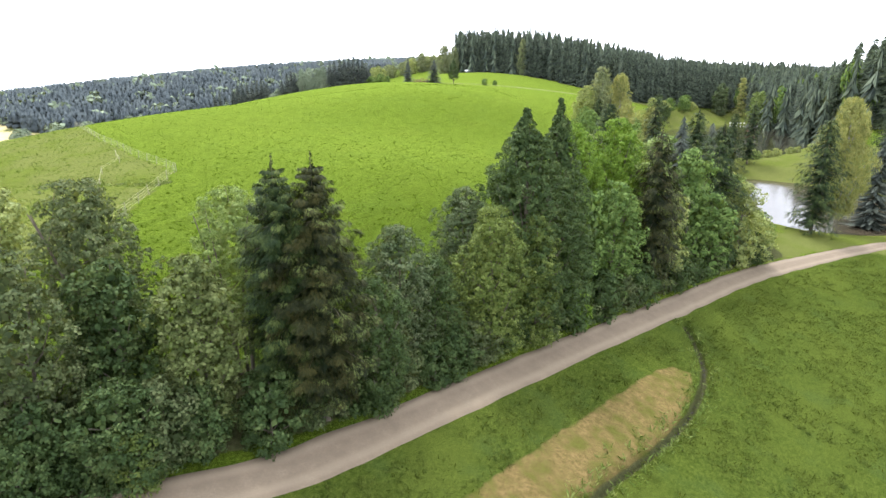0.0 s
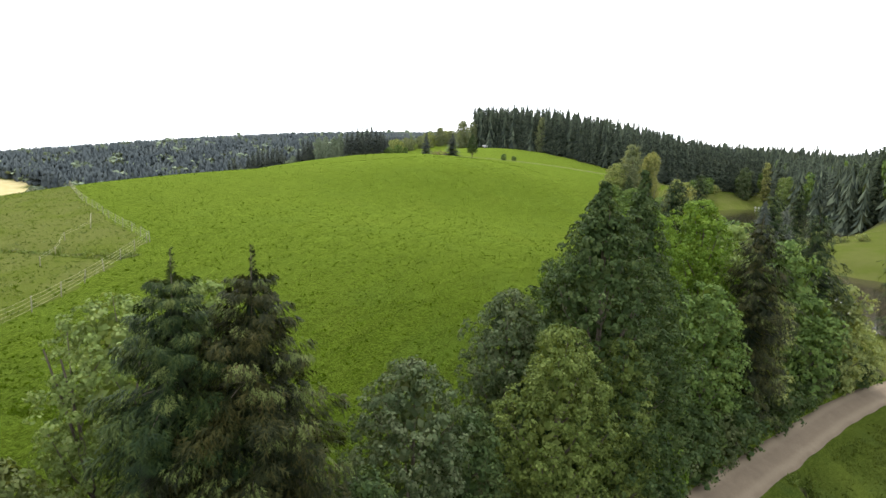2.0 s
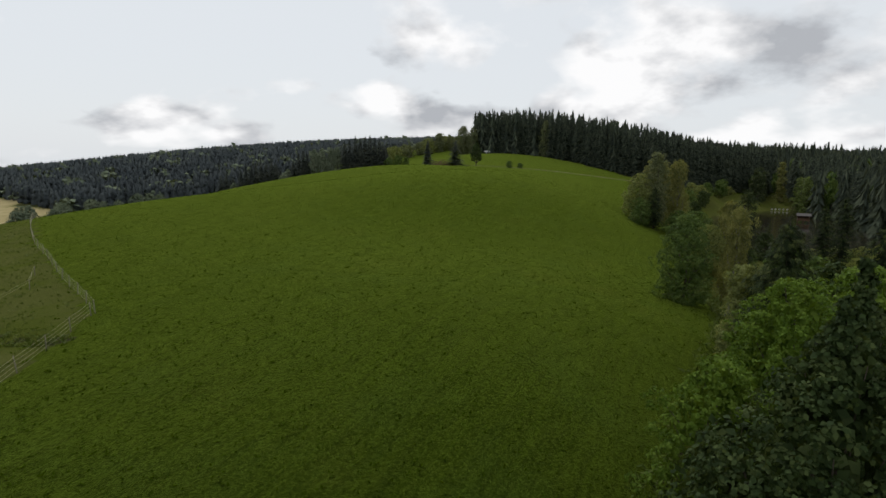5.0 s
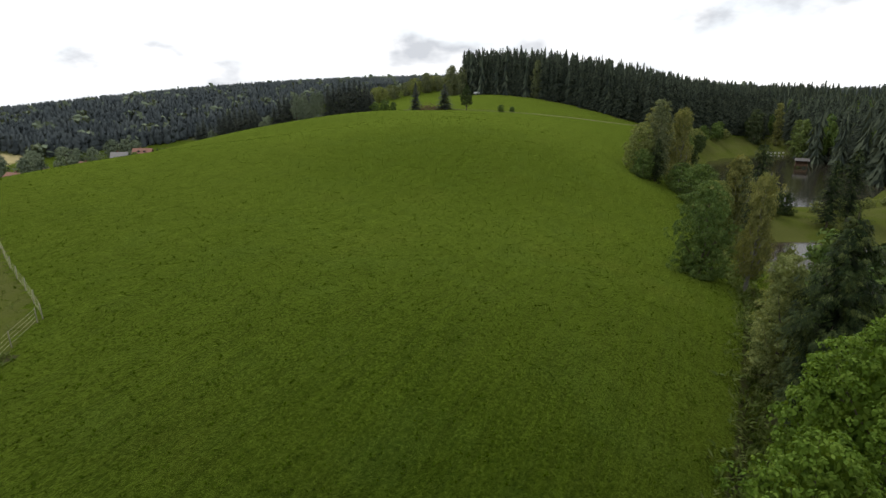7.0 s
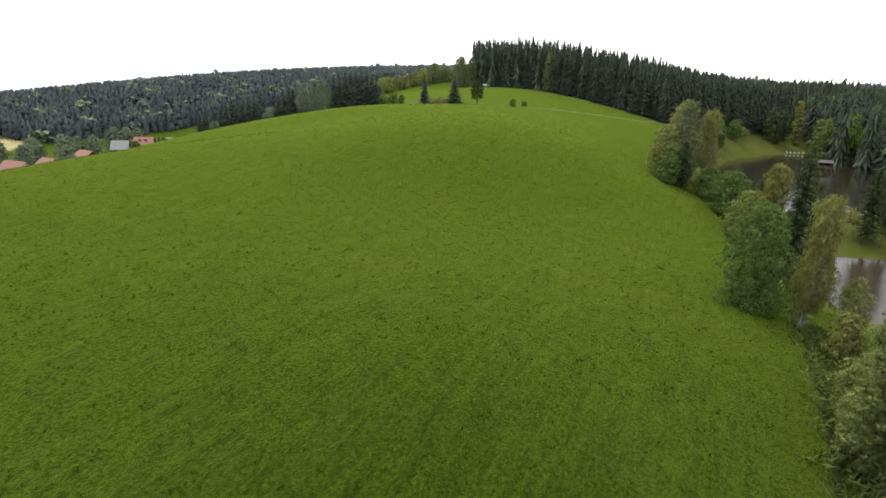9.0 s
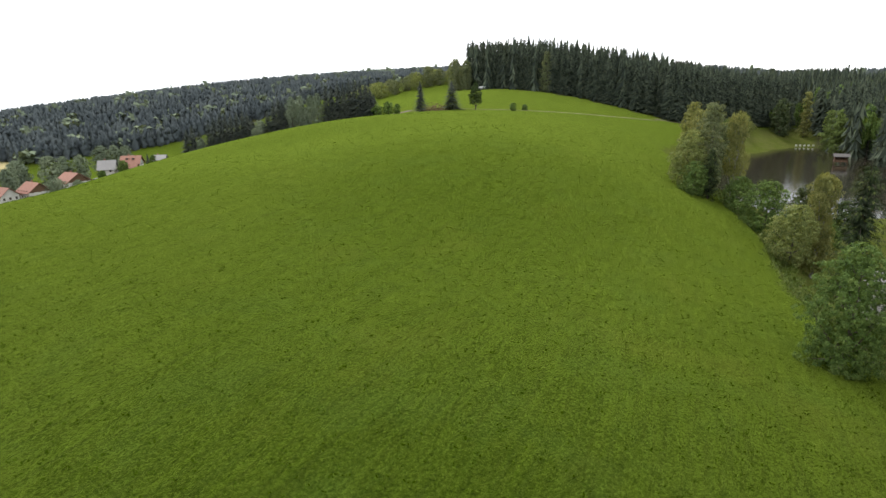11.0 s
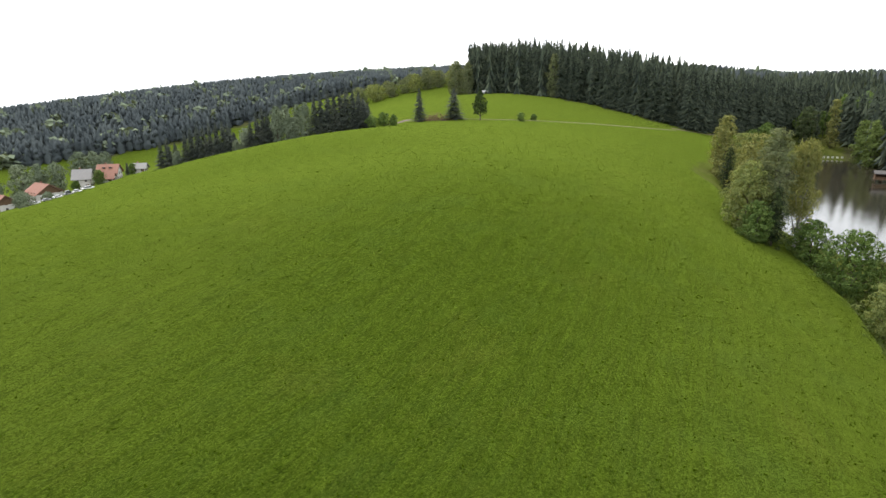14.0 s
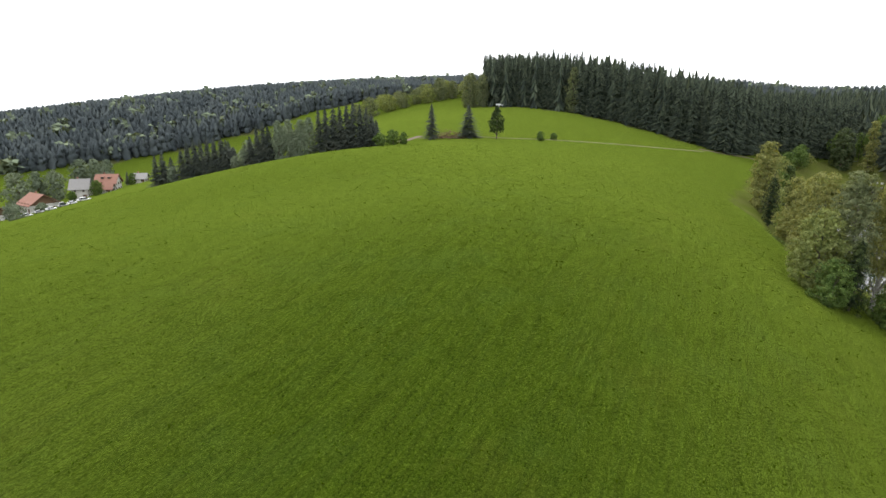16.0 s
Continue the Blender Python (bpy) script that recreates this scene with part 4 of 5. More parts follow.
leafy_tree(29.6, 66.0, 14.6, 7.4, "maple", "maple_tree", "tall maple between spruces in the hedge", 5500, 0.28, 13, bottom=0.02)
spruce(35.2, 71.0, 18.2, 8.0, "dark broad spruce at the end of the hedge", tiers=34, sprays=30)
spruce(38.1, 85.0, 17.4, 6.8, "slim spruce beside the lower pond", tiers=30, sprays=26)
leafy_tree(42.4, 73.4, 6.6, 6.8, "willow", "willow_shrub", "rounded willow bush where the hedge ends", 3200, 0.25, 10, bottom=0.0)
leafy_tree(47.0, 80.5, 5.0, 5.6, "maple", "alder_shrub", "low alder bush on the pond bank", 2200, 0.25, 9, bottom=0.0)
spruce(61.4, 90.0, 19.6, 8.8, "full dark spruce on the grassy pond bank", tiers=34, sprays=28)
leafy_tree(69.8, 97.5, 24.0, 10.5, "olive", "weeping_birch", "tall weeping birch with hanging pale twigs beside the pond", 22500, 0.23, 18, bottom=0.18, droop=1.4, bark=BIRCH_BARK)
spruce(103.0, 131.0, 23.0, 8.6, "dark spruce on the pond bank beyond the weeping birch", tiers=32, sprays=15)
# undergrowth that closes the hedge towards the road, and its second row
# Mostly dark leaves, so shade low in the hedge is part of their colour.
r = np.random.default_rng(31)
for k, p in enumerate(smooth_line([(-22.4, 14.7), (-11.0, 23.4), (-2.4, 32.2), (4.4, 39.4), (12.9, 47.4), (24.5, 58.4), (38.6, 71.2), (45.0, 75.8)], 2.4)):
    h = 2.6 + 1.9 * r.random()
    leafy_tree(p[0] + 0.5 * r.normal(), p[1] + 0.4 * r.normal(), h, 4.0 + r.random(), ("dense", "dense", "ash")[k % 3], "hazel_shrub", "low leafy undergrowth along the foot of the hedge", 3800 if p[1] < 42 else 1500, 0.16, 10, bottom=0.0, group="hedge undergrowth")
for k, (x, y, h, w, leaf) in enumerate([(-9.6, 31.5, 8.0, 5.0, "maple"), (-15.5, 24.0, 8.5, 5.5, "dense"), (-22.0, 21.0, 8.0, 6.5, "dense"), (-0.6, 36.5, 7.5, 5.0, "dense"), (5.6, 48.5, 11.5, 6.0, "dense"), (13.2, 51.5, 10.5, 6.0, "maple"),
                                        (14.0, 62.0, 12.0, 7.0, "lime"), (24.6, 66.0, 12.5, 7.0, "light"), (33.0, 66.5, 10.0, 6.5, "maple"), (38.6, 70.5, 11.0, 6.5, "willow"), (30.0, 77.0, 13.0, 7.5, "maple"), (19.8, 66.8, 9.5, 5.0, "lime"), (33.0, 84.0, 12.0, 7.0, "dense"), (27.0, 71.0, 13.5, 7.5, "light"), (38.0, 77.5, 12.5, 7.5, "maple"), (43.0, 82.0, 9.0, 7.0, "maple"), (46.5, 90.0, 8.0, 6.5, "willow"), (36.5, 93.0, 11.0, 7.5, "maple"), (26.5, 81.5, 12.5, 7.0, "maple")]):
    leafy_tree(x, y, h, w, leaf, "hedge_tree", "leafy young tree filling the roadside hedge", 8600 if y < 40 or leaf == "lime" else 3400, 0.17, 14, bottom=0.0, group="hedge trees")
# the stream side of the meadow
spruce(21.0, 72.2, 16.8, 6.6, "spruce with long hanging boughs beside the stream", tiers=38, sprays=38)
leafy_tree(21.2, 78.4, 11.2, 5.6, "willow", "willow_tree", "silvery grey willow leaning over the stream", 12000, 0.16, 18, bottom=0.0, kind="column")
leafy_tree(23.6, 83.0, 6.4, 4.4, "willow", "willow_tree", "low grey willow in the row along the stream", 3600, 0.17, 12, bottom=0.0)
leafy_tree(26.7, 104.4, 12.2, 9.0, "maple", "alder_tree", "rounded dark green alder at the meadow's edge", 19000, 0.17, 18, bottom=0.0)
leafy_tree(32.6, 104.2, 16.0, 6.6, "olive", "birch_tree", "leaning birch with a pale stem and thin hanging twigs", 8400, 0.17, 16, bottom=0.2, kind="hanging", droop=1.2, cover=0.9, bark=BIRCH_BARK, lean=4)
leafy_tree(35.6, 101.0, 7.2, 4.4, "willow", "willow_tree", "thin grey willow over the stream bank", 3000, 0.16, 16, bottom=0.1, cover=0.7)
leafy_tree(31.4, 95.4, 4.6, 4.4, "olive", "willow_shrub", "low yellowish willow bush on the stream bank", 2200, 0.18, 9, bottom=0.0)
leafy_tree(37.4, 112.0, 4.8, 5.0, "maple", "alder_shrub", "small alder bush between the brook and the pond", 2200, 0.2, 9, bottom=0.0)
leafy_tree(50.2, 150.4, 10.2, 9.2, "willow", "willow_tree", "grey willow rounded like a dome at the meadow's edge", 9600, 0.2, 16, bottom=0.0)
leafy_tree(55.4, 151.6, 19.0, 8.4, "olive", "birch_tree", "olive-green birch with a soft drooping crown", 9000, 0.22, 16, bottom=0.1, kind="hanging", droop=0.9, bark=BIRCH_BARK)
spruce(51.2, 136.8, 24.2, 7.4, "dark spruce between the two ponds", tiers=34, sprays=14)
leafy_tree(53.6, 175.6, 8.4, 8.8, "maple", "alder_shrub", "rounded alder bush at the meadow's edge", 7200, 0.2, 16, bottom=0.0)
leafy_tree(53.9, 165.2, 10.2, 11.2, "maple", "alder_shrub", "broad alder thicket at the meadow's edge", 9600, 0.2, 18, bottom=0.0)
leafy_tree(60.4, 164.4, 11.2, 7.0, "ash", "willow_tree", "dark ragged willow behind the alder thicket", 5400, 0.2, 14, bottom=0.0, cover=1.0)
leafy_tree(45.4, 183.0, 12.8, 10.4, "willow", "willow_tree", "pale rounded willow at the meadow's corner", 9600, 0.22, 16, bottom=0.0)
leafy_tree(44.2, 176.8, 7.2, 6.4, "maple", "alder_shrub", "low green bush at the foot of the corner clump", 4800, 0.2, 12, bottom=0.0)
leafy_tree(50.2, 183.4, 20.2, 9.2, "far", "alder_tree", "tall grey-green alder in the clump at the meadow's corner", 12000, 0.24, 20, bottom=0.06)
leafy_tree(56.4, 184.2, 21.2, 8.2, "olive", "birch_tree", "yellowish birch with hanging twigs and a bare leaning stem", 7800, 0.22, 16, bottom=0.36, kind="hanging", droop=1.3, bark=BIRCH_BARK)
leafy_tree(58.6, 186.4, 8.6, 5.4, "olive", "birch_tree", "thin young birch in front of the upper pond", 900, 0.16, 12, bottom=0.15, cover=0.35, droop=0.8, bark=BIRCH_BARK)
spruce(48.0, 177.8, 11.4, 5.4, "young dark spruce inside the clump", tiers=24, sprays=14)
leafy_tree(54.2, 196.8, 18.0, 10.6, "olive", "birch_tree", "full olive-green birch beside the upper pond", 9000, 0.25, 16, bottom=0.03)
leafy_tree(63.1, 214.0, 17.6, 9.6, "olive", "birch_tree", "olive-green birch along the upper pond", 7200, 0.27, 16, bottom=0.02)
leafy_tree(73.6, 236.0, 18.4, 9.8, "olive", "aspen_tree", "pale aspen beside the upper pond", 6600, 0.27, 16, bottom=0.04, kind="column")
leafy_tree(82.4, 266.0, 20.8, 10.6, "olive", "aspen_tree", "tall pale aspen at the top of the meadow's edge", 6600, 0.28, 16, bottom=0.02)
spruce(79.4, 256.0, 15.0, 6.0, "dark spruce among the aspens", tiers=24, sprays=11)
spruce(84.4, 164.6, 16.8, 8.6, "broad dark spruce on the bank between the ponds", tiers=30, sprays=14)
spruce(91.6, 168.4, 18.2, 8.0, "tall dark spruce on the dam between the ponds", tiers=30, sprays=14)
leafy_tree(66.4, 164.0, 6.2, 6.4, "maple", "alder_shrub", "dark alder bush between the two ponds", 3300, 0.24, 14, bottom=0.0)
leafy_tree(75.0, 172.5, 7.4, 6.6, "dense", "alder_shrub", "low dark thicket on the dam between the ponds", 3300, 0.24, 14, bottom=0.0)
leafy_tree(80.5, 175.0, 5.6, 6.2, "dense", "alder_shrub", "low dark thicket on the dam between the ponds", 2700, 0.24, 14, bottom=0.0)

for x, y, h, w in ((31.5, 74.5, 17.0, 6.8), (42.0, 88.5, 15.5, 6.6), (80.0, 101.5, 19.0, 8.0), (88.0, 99.0, 18.0, 8.0)):
    far_spruce(x, y, h, w * 0.8, "dark spruce standing between hedge and pond", "spruces by the ponds", 24, 12)
for x, y, h, w, leaf in ((92.0, 180.0, 3.0, 4.5, "willow"), (98.0, 176.0, 2.6, 4.0, "light")):
    leafy_tree(x, y, h, w, leaf, "alder_shrub", "leafy alder bush on the strip between the ponds", 1400, 0.3, 12, bottom=0.0, group="alders by the ponds")
leafy_tree(184.0, 382.0, 20.0, 13.0, "blue", "alder_tree", "broad blue-green alder at the head of the upper pond", 2600, 0.5, 14, bottom=0.0)
leafy_tree(196.5, 380.0, 25.0, 7.0, "olive", "poplar_tree", "slim brownish poplar behind the hives", 2200, 0.5, 18, bottom=0.05)
leafy_tree(188.5, 347.0, 20.0, 9.0, "light", "aspen_tree", "pale aspen leaning over the upper pond", 2600, 0.5, 14, bottom=0.0)
leafy_tree(185.5, 336.0, 21.0, 9.0, "light", "aspen_tree", "pale aspen on the wooded bank of the upper pond", 2600, 0.5, 14, bottom=0.0)

for x, y, h, w in ((108.5, 187.5, 2.6, 4.6), (112.0, 189.0, 3.0, 5.0), (116.0, 187.0, 2.4, 4.4), (113.5, 180.0, 1.9, 3.6), (117.5, 178.5, 2.2, 4.0), (105.0, 190.0, 3.2, 5.0)):
    leafy_tree(x, y, h, w, "willow", "willow_shrub", "low willow scrub on the dam between the ponds", 900, 0.3, 9, bottom=0.0, group="scrub between the ponds")

r = np.random.default_rng(41)
for p in smooth_line([(104.0, 292.0), (124.0, 326.0), (146.0, 360.0), (170.0, 384.0)], 9.5):
    leafy_tree(p[0] + 2 * r.normal(), p[1] + 2 * r.normal(), 5 + 5 * r.random(), 7 + 3 * r.random(), ("maple", "willow", "dense")[r.integers(3)], "alder_tree", "rounded alder on the far bank of the upper pond", 1500, 0.3, 12, bottom=0.0, group="alders on the far bank")

# the group along the crest of the meadow
CREST = [(-120.2, 303.3, 11.7), (-117.3, 302.9, 12.8), (-109.6, 301.7, 11.9), (-107.0, 301.4, 13.7), (-104.2, 300.9, 14.4), (-101.7, 300.6, 13.3), (-99.0, 300.1, 13.6), (-96.3, 299.7, 13.3), (-93.7, 299.4, 13.4), (-91.7, 299.1, 11.1),
         (-82.5, 297.7, 10.3), (-79.8, 297.3, 13.3), (-77.4, 296.9, 14.3), (-75.6, 296.6, 12.8), (-56.9, 293.8, 14.9), (-54.5, 293.5, 15.3), (-51.6, 293.0, 16.3), (-49.3, 292.7, 15.3), (-46.9, 292.3, 15.5), (-44.6, 292.0, 15.8),
         (-42.3, 291.6, 14.8), (-40.0, 291.3, 13.5), (-38.5, 291.1, 11.1)]
r = np.random.default_rng(77)
for x, y, h in CREST:
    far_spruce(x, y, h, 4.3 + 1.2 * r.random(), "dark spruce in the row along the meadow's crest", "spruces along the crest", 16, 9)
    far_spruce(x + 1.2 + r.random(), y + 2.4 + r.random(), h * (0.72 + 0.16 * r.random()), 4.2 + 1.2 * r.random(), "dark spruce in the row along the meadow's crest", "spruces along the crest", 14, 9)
for x, y, h, w in ((-71.8, 296.1, 13.3, 6.6), (-68.1, 295.5, 13.0, 6.4), (-63.6, 294.8, 12.2, 6.0), (-60.5, 294.4, 12.4, 6.2), (-113.6, 302.2, 6.0, 4.6), (-88.6, 298.4, 4.4, 4.0), (-85.2, 297.8, 6.4, 4.6), (-66.0, 295.0, 8.0, 5.0)):
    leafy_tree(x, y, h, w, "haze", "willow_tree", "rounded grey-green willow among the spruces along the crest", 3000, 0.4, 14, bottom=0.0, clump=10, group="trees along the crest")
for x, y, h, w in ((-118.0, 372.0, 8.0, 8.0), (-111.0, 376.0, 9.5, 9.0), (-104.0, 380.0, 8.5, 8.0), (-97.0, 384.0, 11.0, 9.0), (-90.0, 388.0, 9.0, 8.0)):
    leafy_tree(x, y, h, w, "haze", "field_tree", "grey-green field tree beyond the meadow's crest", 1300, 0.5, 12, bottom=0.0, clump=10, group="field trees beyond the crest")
for x, y, h, w in ((-31.0, 289.0, 5.0, 6.4), (-35.4, 289.0, 4.2, 6.0), (-27.6, 290.0, 4.0, 3.6)):
    leafy_tree(x, y, h, w, "maple", "hedge_shrub", "low green hedge bush at the end of the crest row", 1800, 0.32, 10, bottom=0.0, group="hedge bushes")
far_spruce(-18.7, 312.0, 13.4, 5.4, "slim young spruce standing alone beside the track", "three trees by the track")
far_spruce(-4.8, 314.0, 12.6, 7.6, "young spruce beside the brush pile", "three trees by the track")
leafy_tree(5.6, 312.0, 12.4, 5.6, "dense", "pear_tree", "slim dark tree with a bare lower stem beside the track", 3600, 0.4, 22, bottom=0.22, kind="cone", group="three trees by the track")
for x, y, h, w in ((22.4, 314.0, 3.4, 4.2), (28.5, 320.0, 2.6, 3.2)):
    leafy_tree(x, y, h, w, "maple", "round_shrub", "small round bush standing alone in the meadow", 1600, 0.28, 10, bottom=0.0, group="two lone bushes")
# hedge and trees on the far brow
for k, (x, y, h, w) in enumerate([(-77, 566, 16, 17), (-62, 570, 14, 16), (-50, 573, 12, 14), (-40, 580, 12, 14), (-30, 574, 15, 15), (-20, 578, 18, 17), (-10, 582, 14, 15), (0, 585, 13, 15), (8, 560, 14, 13), (-90, 578, 13, 15), (-70, 600, 12, 16), (-56, 602, 11, 16), (-35, 604, 12, 16), (-15, 608, 12, 16)]):
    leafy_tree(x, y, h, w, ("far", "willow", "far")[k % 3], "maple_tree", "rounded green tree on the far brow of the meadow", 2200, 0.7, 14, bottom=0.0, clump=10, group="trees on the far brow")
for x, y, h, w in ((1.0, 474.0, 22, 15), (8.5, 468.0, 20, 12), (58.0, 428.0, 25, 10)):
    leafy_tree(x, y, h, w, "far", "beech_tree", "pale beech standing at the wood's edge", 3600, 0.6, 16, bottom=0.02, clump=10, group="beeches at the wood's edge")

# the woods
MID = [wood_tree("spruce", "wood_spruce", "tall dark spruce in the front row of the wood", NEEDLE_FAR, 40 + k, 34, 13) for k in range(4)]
MID_NEAR = [wood_tree("spruce", "wood_spruce", "tall dark spruce in the front row of the wood", NEEDLE_BANK, 50 + k, 46, 14) for k in range(3)]
MID_LEAFY = [wood_tree("leafy", "wood_birch", "pale broad-leaved tree in front of the spruce wood", LEAF["maple"], 60 + k) for k in range(2)]


def wood_edge(line, spacing, heights, breadth, seed, rows=2, share=0.0, spruces=MID):
    """Copies of the wood trees along the front of a wood."""
    r = np.random.default_rng(seed)
    c = smooth_line(line, spacing)
    t = np.gradient(c, axis=0)
    for row in range(rows):
        for p, d in zip(c, unit(t)):
            q = p + np.array([-d[1], d[0]]) * row * spacing * 0.9 + r.normal(size=2) * spacing * 0.25
            leafy = r.random() < share
            h = (heights[0] + (heights[1] - heights[0]) * r.random()) * (0.8 if leafy else 1)
            w = h * (breadth[0] + (breadth[1] - breadth[0]) * r.random()) * (1.5 if leafy else 1)
            kinds = MID_LEAFY if leafy else spruces
            m = pose(q[0], q[1], ground_z(q[0], q[1]) - 0.3, 0, 0, r.random() * 360) @ Matrix.Diagonal((w, w, h, 1))
            root = copy_thing(kinds[r.integers(len(kinds))], m)
            root.scale = (w, w, h)


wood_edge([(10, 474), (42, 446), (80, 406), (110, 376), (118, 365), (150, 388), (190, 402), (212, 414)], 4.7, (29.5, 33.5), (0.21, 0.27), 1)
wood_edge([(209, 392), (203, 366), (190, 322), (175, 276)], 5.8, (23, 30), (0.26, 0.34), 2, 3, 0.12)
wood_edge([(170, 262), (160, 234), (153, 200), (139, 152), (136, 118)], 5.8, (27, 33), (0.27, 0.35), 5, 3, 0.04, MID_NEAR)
wood_edge([(212, 405), (192, 392), (176, 386)], 9.0, (16, 22), (0.3, 0.4), 3, 1, 0.6)
wood_edge([(112, 375), (122, 371), (131, 374)], 5.0, (16, 21), (0.4, 0.46), 4, 1)
for ob in MID + MID_NEAR + MID_LEAFY:
    for o in (*ob.children_recursive, ob):
        bpy.data.objects.remove(o)
FAR_SPRUCE = [spruce_shape(80 + k, 7, 6, 0.52) for k in range(5)]
FAR_TINY = [skirted_spruce(90 + k) for k in range(8)]
FAR_LEAFY_TINY = [leafy_shape(75 + k, 22, 0.42) for k in range(4)]
FAR_LEAFY = [leafy_shape(70 + k, 170, 0.16) for k in range(3)]


def inner(poly, front, depth):
    """The plots of a wood behind its front row."""
    d, _ = to_line(front[:, 0], front[:, 1], poly + poly[:1])
    return front[d > depth]


spots = scatter(FAR_WOODS["hill_wood"], 7.2, 11)
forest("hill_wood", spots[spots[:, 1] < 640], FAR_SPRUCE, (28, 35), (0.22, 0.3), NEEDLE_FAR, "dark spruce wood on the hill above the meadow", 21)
forest("hill_wood_back", scatter([(150, 700), (330, 700), (560, 900), (300, 1050), (120, 930)], 12, 12), FAR_TINY, (24, 30), (0.26, 0.34), NEEDLE_HAZED, "far spruce wood behind the hill", 22, FAR_LEAFY_TINY, 0.04)
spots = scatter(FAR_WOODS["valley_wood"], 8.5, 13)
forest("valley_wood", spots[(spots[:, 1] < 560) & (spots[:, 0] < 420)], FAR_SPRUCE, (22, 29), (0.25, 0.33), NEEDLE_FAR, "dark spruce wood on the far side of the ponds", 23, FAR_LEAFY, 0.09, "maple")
forest("valley_wood_back", scatter([(330, 540), (500, 480), (700, 700), (560, 1100), (430, 950)], 12, 14), FAR_TINY, (24, 30), (0.26, 0.34), NEEDLE_HAZED, "far spruce wood behind the ponds", 24, FAR_LEAFY_TINY, 0.15)
spots = scatter(FAR_WOODS["ridge_wood"], 5.8, 15)
away = np.hypot(spots[:, 0], spots[:, 1])
spots = spots[(away < np.where(spots[:, 0] < -560, 1330, 1010)) & (spots[:, 0] < 60) & (spots[:, 0] > -1150)]
forest("ridge_wood", spots, FAR_TINY, (15.0, 18.5), (0.5, 0.64), NEEDLE_HAZED, "long wooded ridge of dark spruce across the valley", 25, FAR_LEAFY_TINY, 0.055)
forest("far_hill_wood", scatter([(380, 1010), (560, 950), (900, 1080), (960, 1360), (500, 1260), (370, 1150)], 13, 16), FAR_TINY, (22, 29), (0.36, 0.46), NEEDLE_HAZED, "far wood on the hills beyond, tinted blue-green for haze", 26, FAR_LEAFY_TINY, 0.08)
# ---- fences, houses and small things ----
def box(bm, x0, x1, y0, y1, z0, z1):
    m = Matrix.Translation(((x0 + x1) / 2, (y0 + y1) / 2, (z0 + z1) / 2)) @ Matrix.Diagonal((x1 - x0, y1 - y0, z1 - z0, 1))
    return bmesh.ops.create_cube(bm, size=1, matrix=m)["verts"]


def bevelled(bm, amount):
    bmesh.ops.bevel(bm, geom=list(bm.edges), offset=amount, segments=2, affect="EDGES", profile=0.6)
    return bm


def fence(line, spacing, wires, height, label, group):
    """Round posts along a line on the land, with slack wires from post to post."""
    c = smooth_line(line, spacing)
    root = new("wire_fence")
    root.location = (c[0][0], c[0][1], ground_z(*c[0]))
    base = np.array(root.location)
    tagged(root, label, "fence", group)
    r = np.random.default_rng(len(c))
    v, f = limb_mesh([[(0, 0, -0.3, 0.04), (0.01, 0, height * 0.5, 0.038), (0, 0.01, height, 0.035), (0, 0.01, height + 0.02, 0.0)]], 8)
    post = mesh_object("post", v, f, WOOD_POST, root, smooth=True)
    tops = []
    for k, p in enumerate(c):
        ob = post if k == 0 else new("post", post.data)
        ob.parent = root
        at = np.array([p[0], p[1], ground_z(p[0], p[1])]) - base
        ob.location = at
        ob.rotation_euler = (r.normal() * 0.05, r.normal() * 0.05, r.random() * 6)
        tops.append(at)
    for w in range(wires):
        h = height * (0.95 - 0.24 * w)
        path = []
        for a, b in zip(tops, tops[1:]):
            for s in np.linspace(0, 1, 5, endpoint=False):
                q = a * (1 - s) + b * s
                path.append((q[0], q[1], q[2] + h - 0.16 * s * (1 - s), 0.011))
        path.append((*(tops[-1] + np.array([0, 0, h])), 0.011))
        v, f = limb_mesh([path], 4)
        mesh_object("wire", v, f, WIRE, root)


fence([(-37.0, 77.2), (-42.6, 83.2), (-48.8, 89.6), (-57.4, 99.2), (-66, 108.3), (-80, 126), (-96, 148)], 4.2, 4, 1.25, "tall wire fence on thin pale posts round the pasture", "pasture fences")
fence([(-37.0, 76.6), (-36.0, 71.4), (-34.8, 64.5), (-33.8, 58.2), (-33.2, 52.0), (-32.8, 44.0)], 3.8, 4, 1.25, "wire fence on pale posts between pasture and meadow", "pasture fences")
fence([(-43.3, 68.2), (-46.2, 74.5), (-49.3, 80.7), (-50.2, 86.8), (-56, 95)], 6.5, 2, 1.1, "light wire fence across the rough pasture", "pasture fences")


def window(parent, x, y, z, w, h, face):
    """A window in a wall that looks along -y (face 'y') or +x (face 'x'): frame and pane."""
    bm = bmesh.new()
    d = 0.07
    for a, b, c, e in ((-w / 2, w / 2, h - 0.1, h), (-w / 2, w / 2, 0, 0.1), (-w / 2, -w / 2 + 0.1, 0, h), (w / 2 - 0.1, w / 2, 0, h), (-0.04, 0.04, 0, h)):
        if face == "y":
            box(bm, x + a, x + b, y - d, y + 0.05, z + c, z + e)
        else:
            box(bm, y - 0.05, y + d, x + a, x + b, z + c, z + e)
    frame_ob = part("window", bm, WOOD_DARK, parent)
    bm = bmesh.new()
    if face == "y":
        box(bm, x - w / 2 + 0.05, x + w / 2 - 0.05, y - 0.02, y + 0.04, z + 0.05, z + h - 0.05)
    else:
        box(bm, y - 0.04, y + 0.02, x - w / 2 + 0.05, x + w / 2 - 0.05, z + 0.05, z + h - 0.05)
    part("pane", bm, PANE, frame_ob)


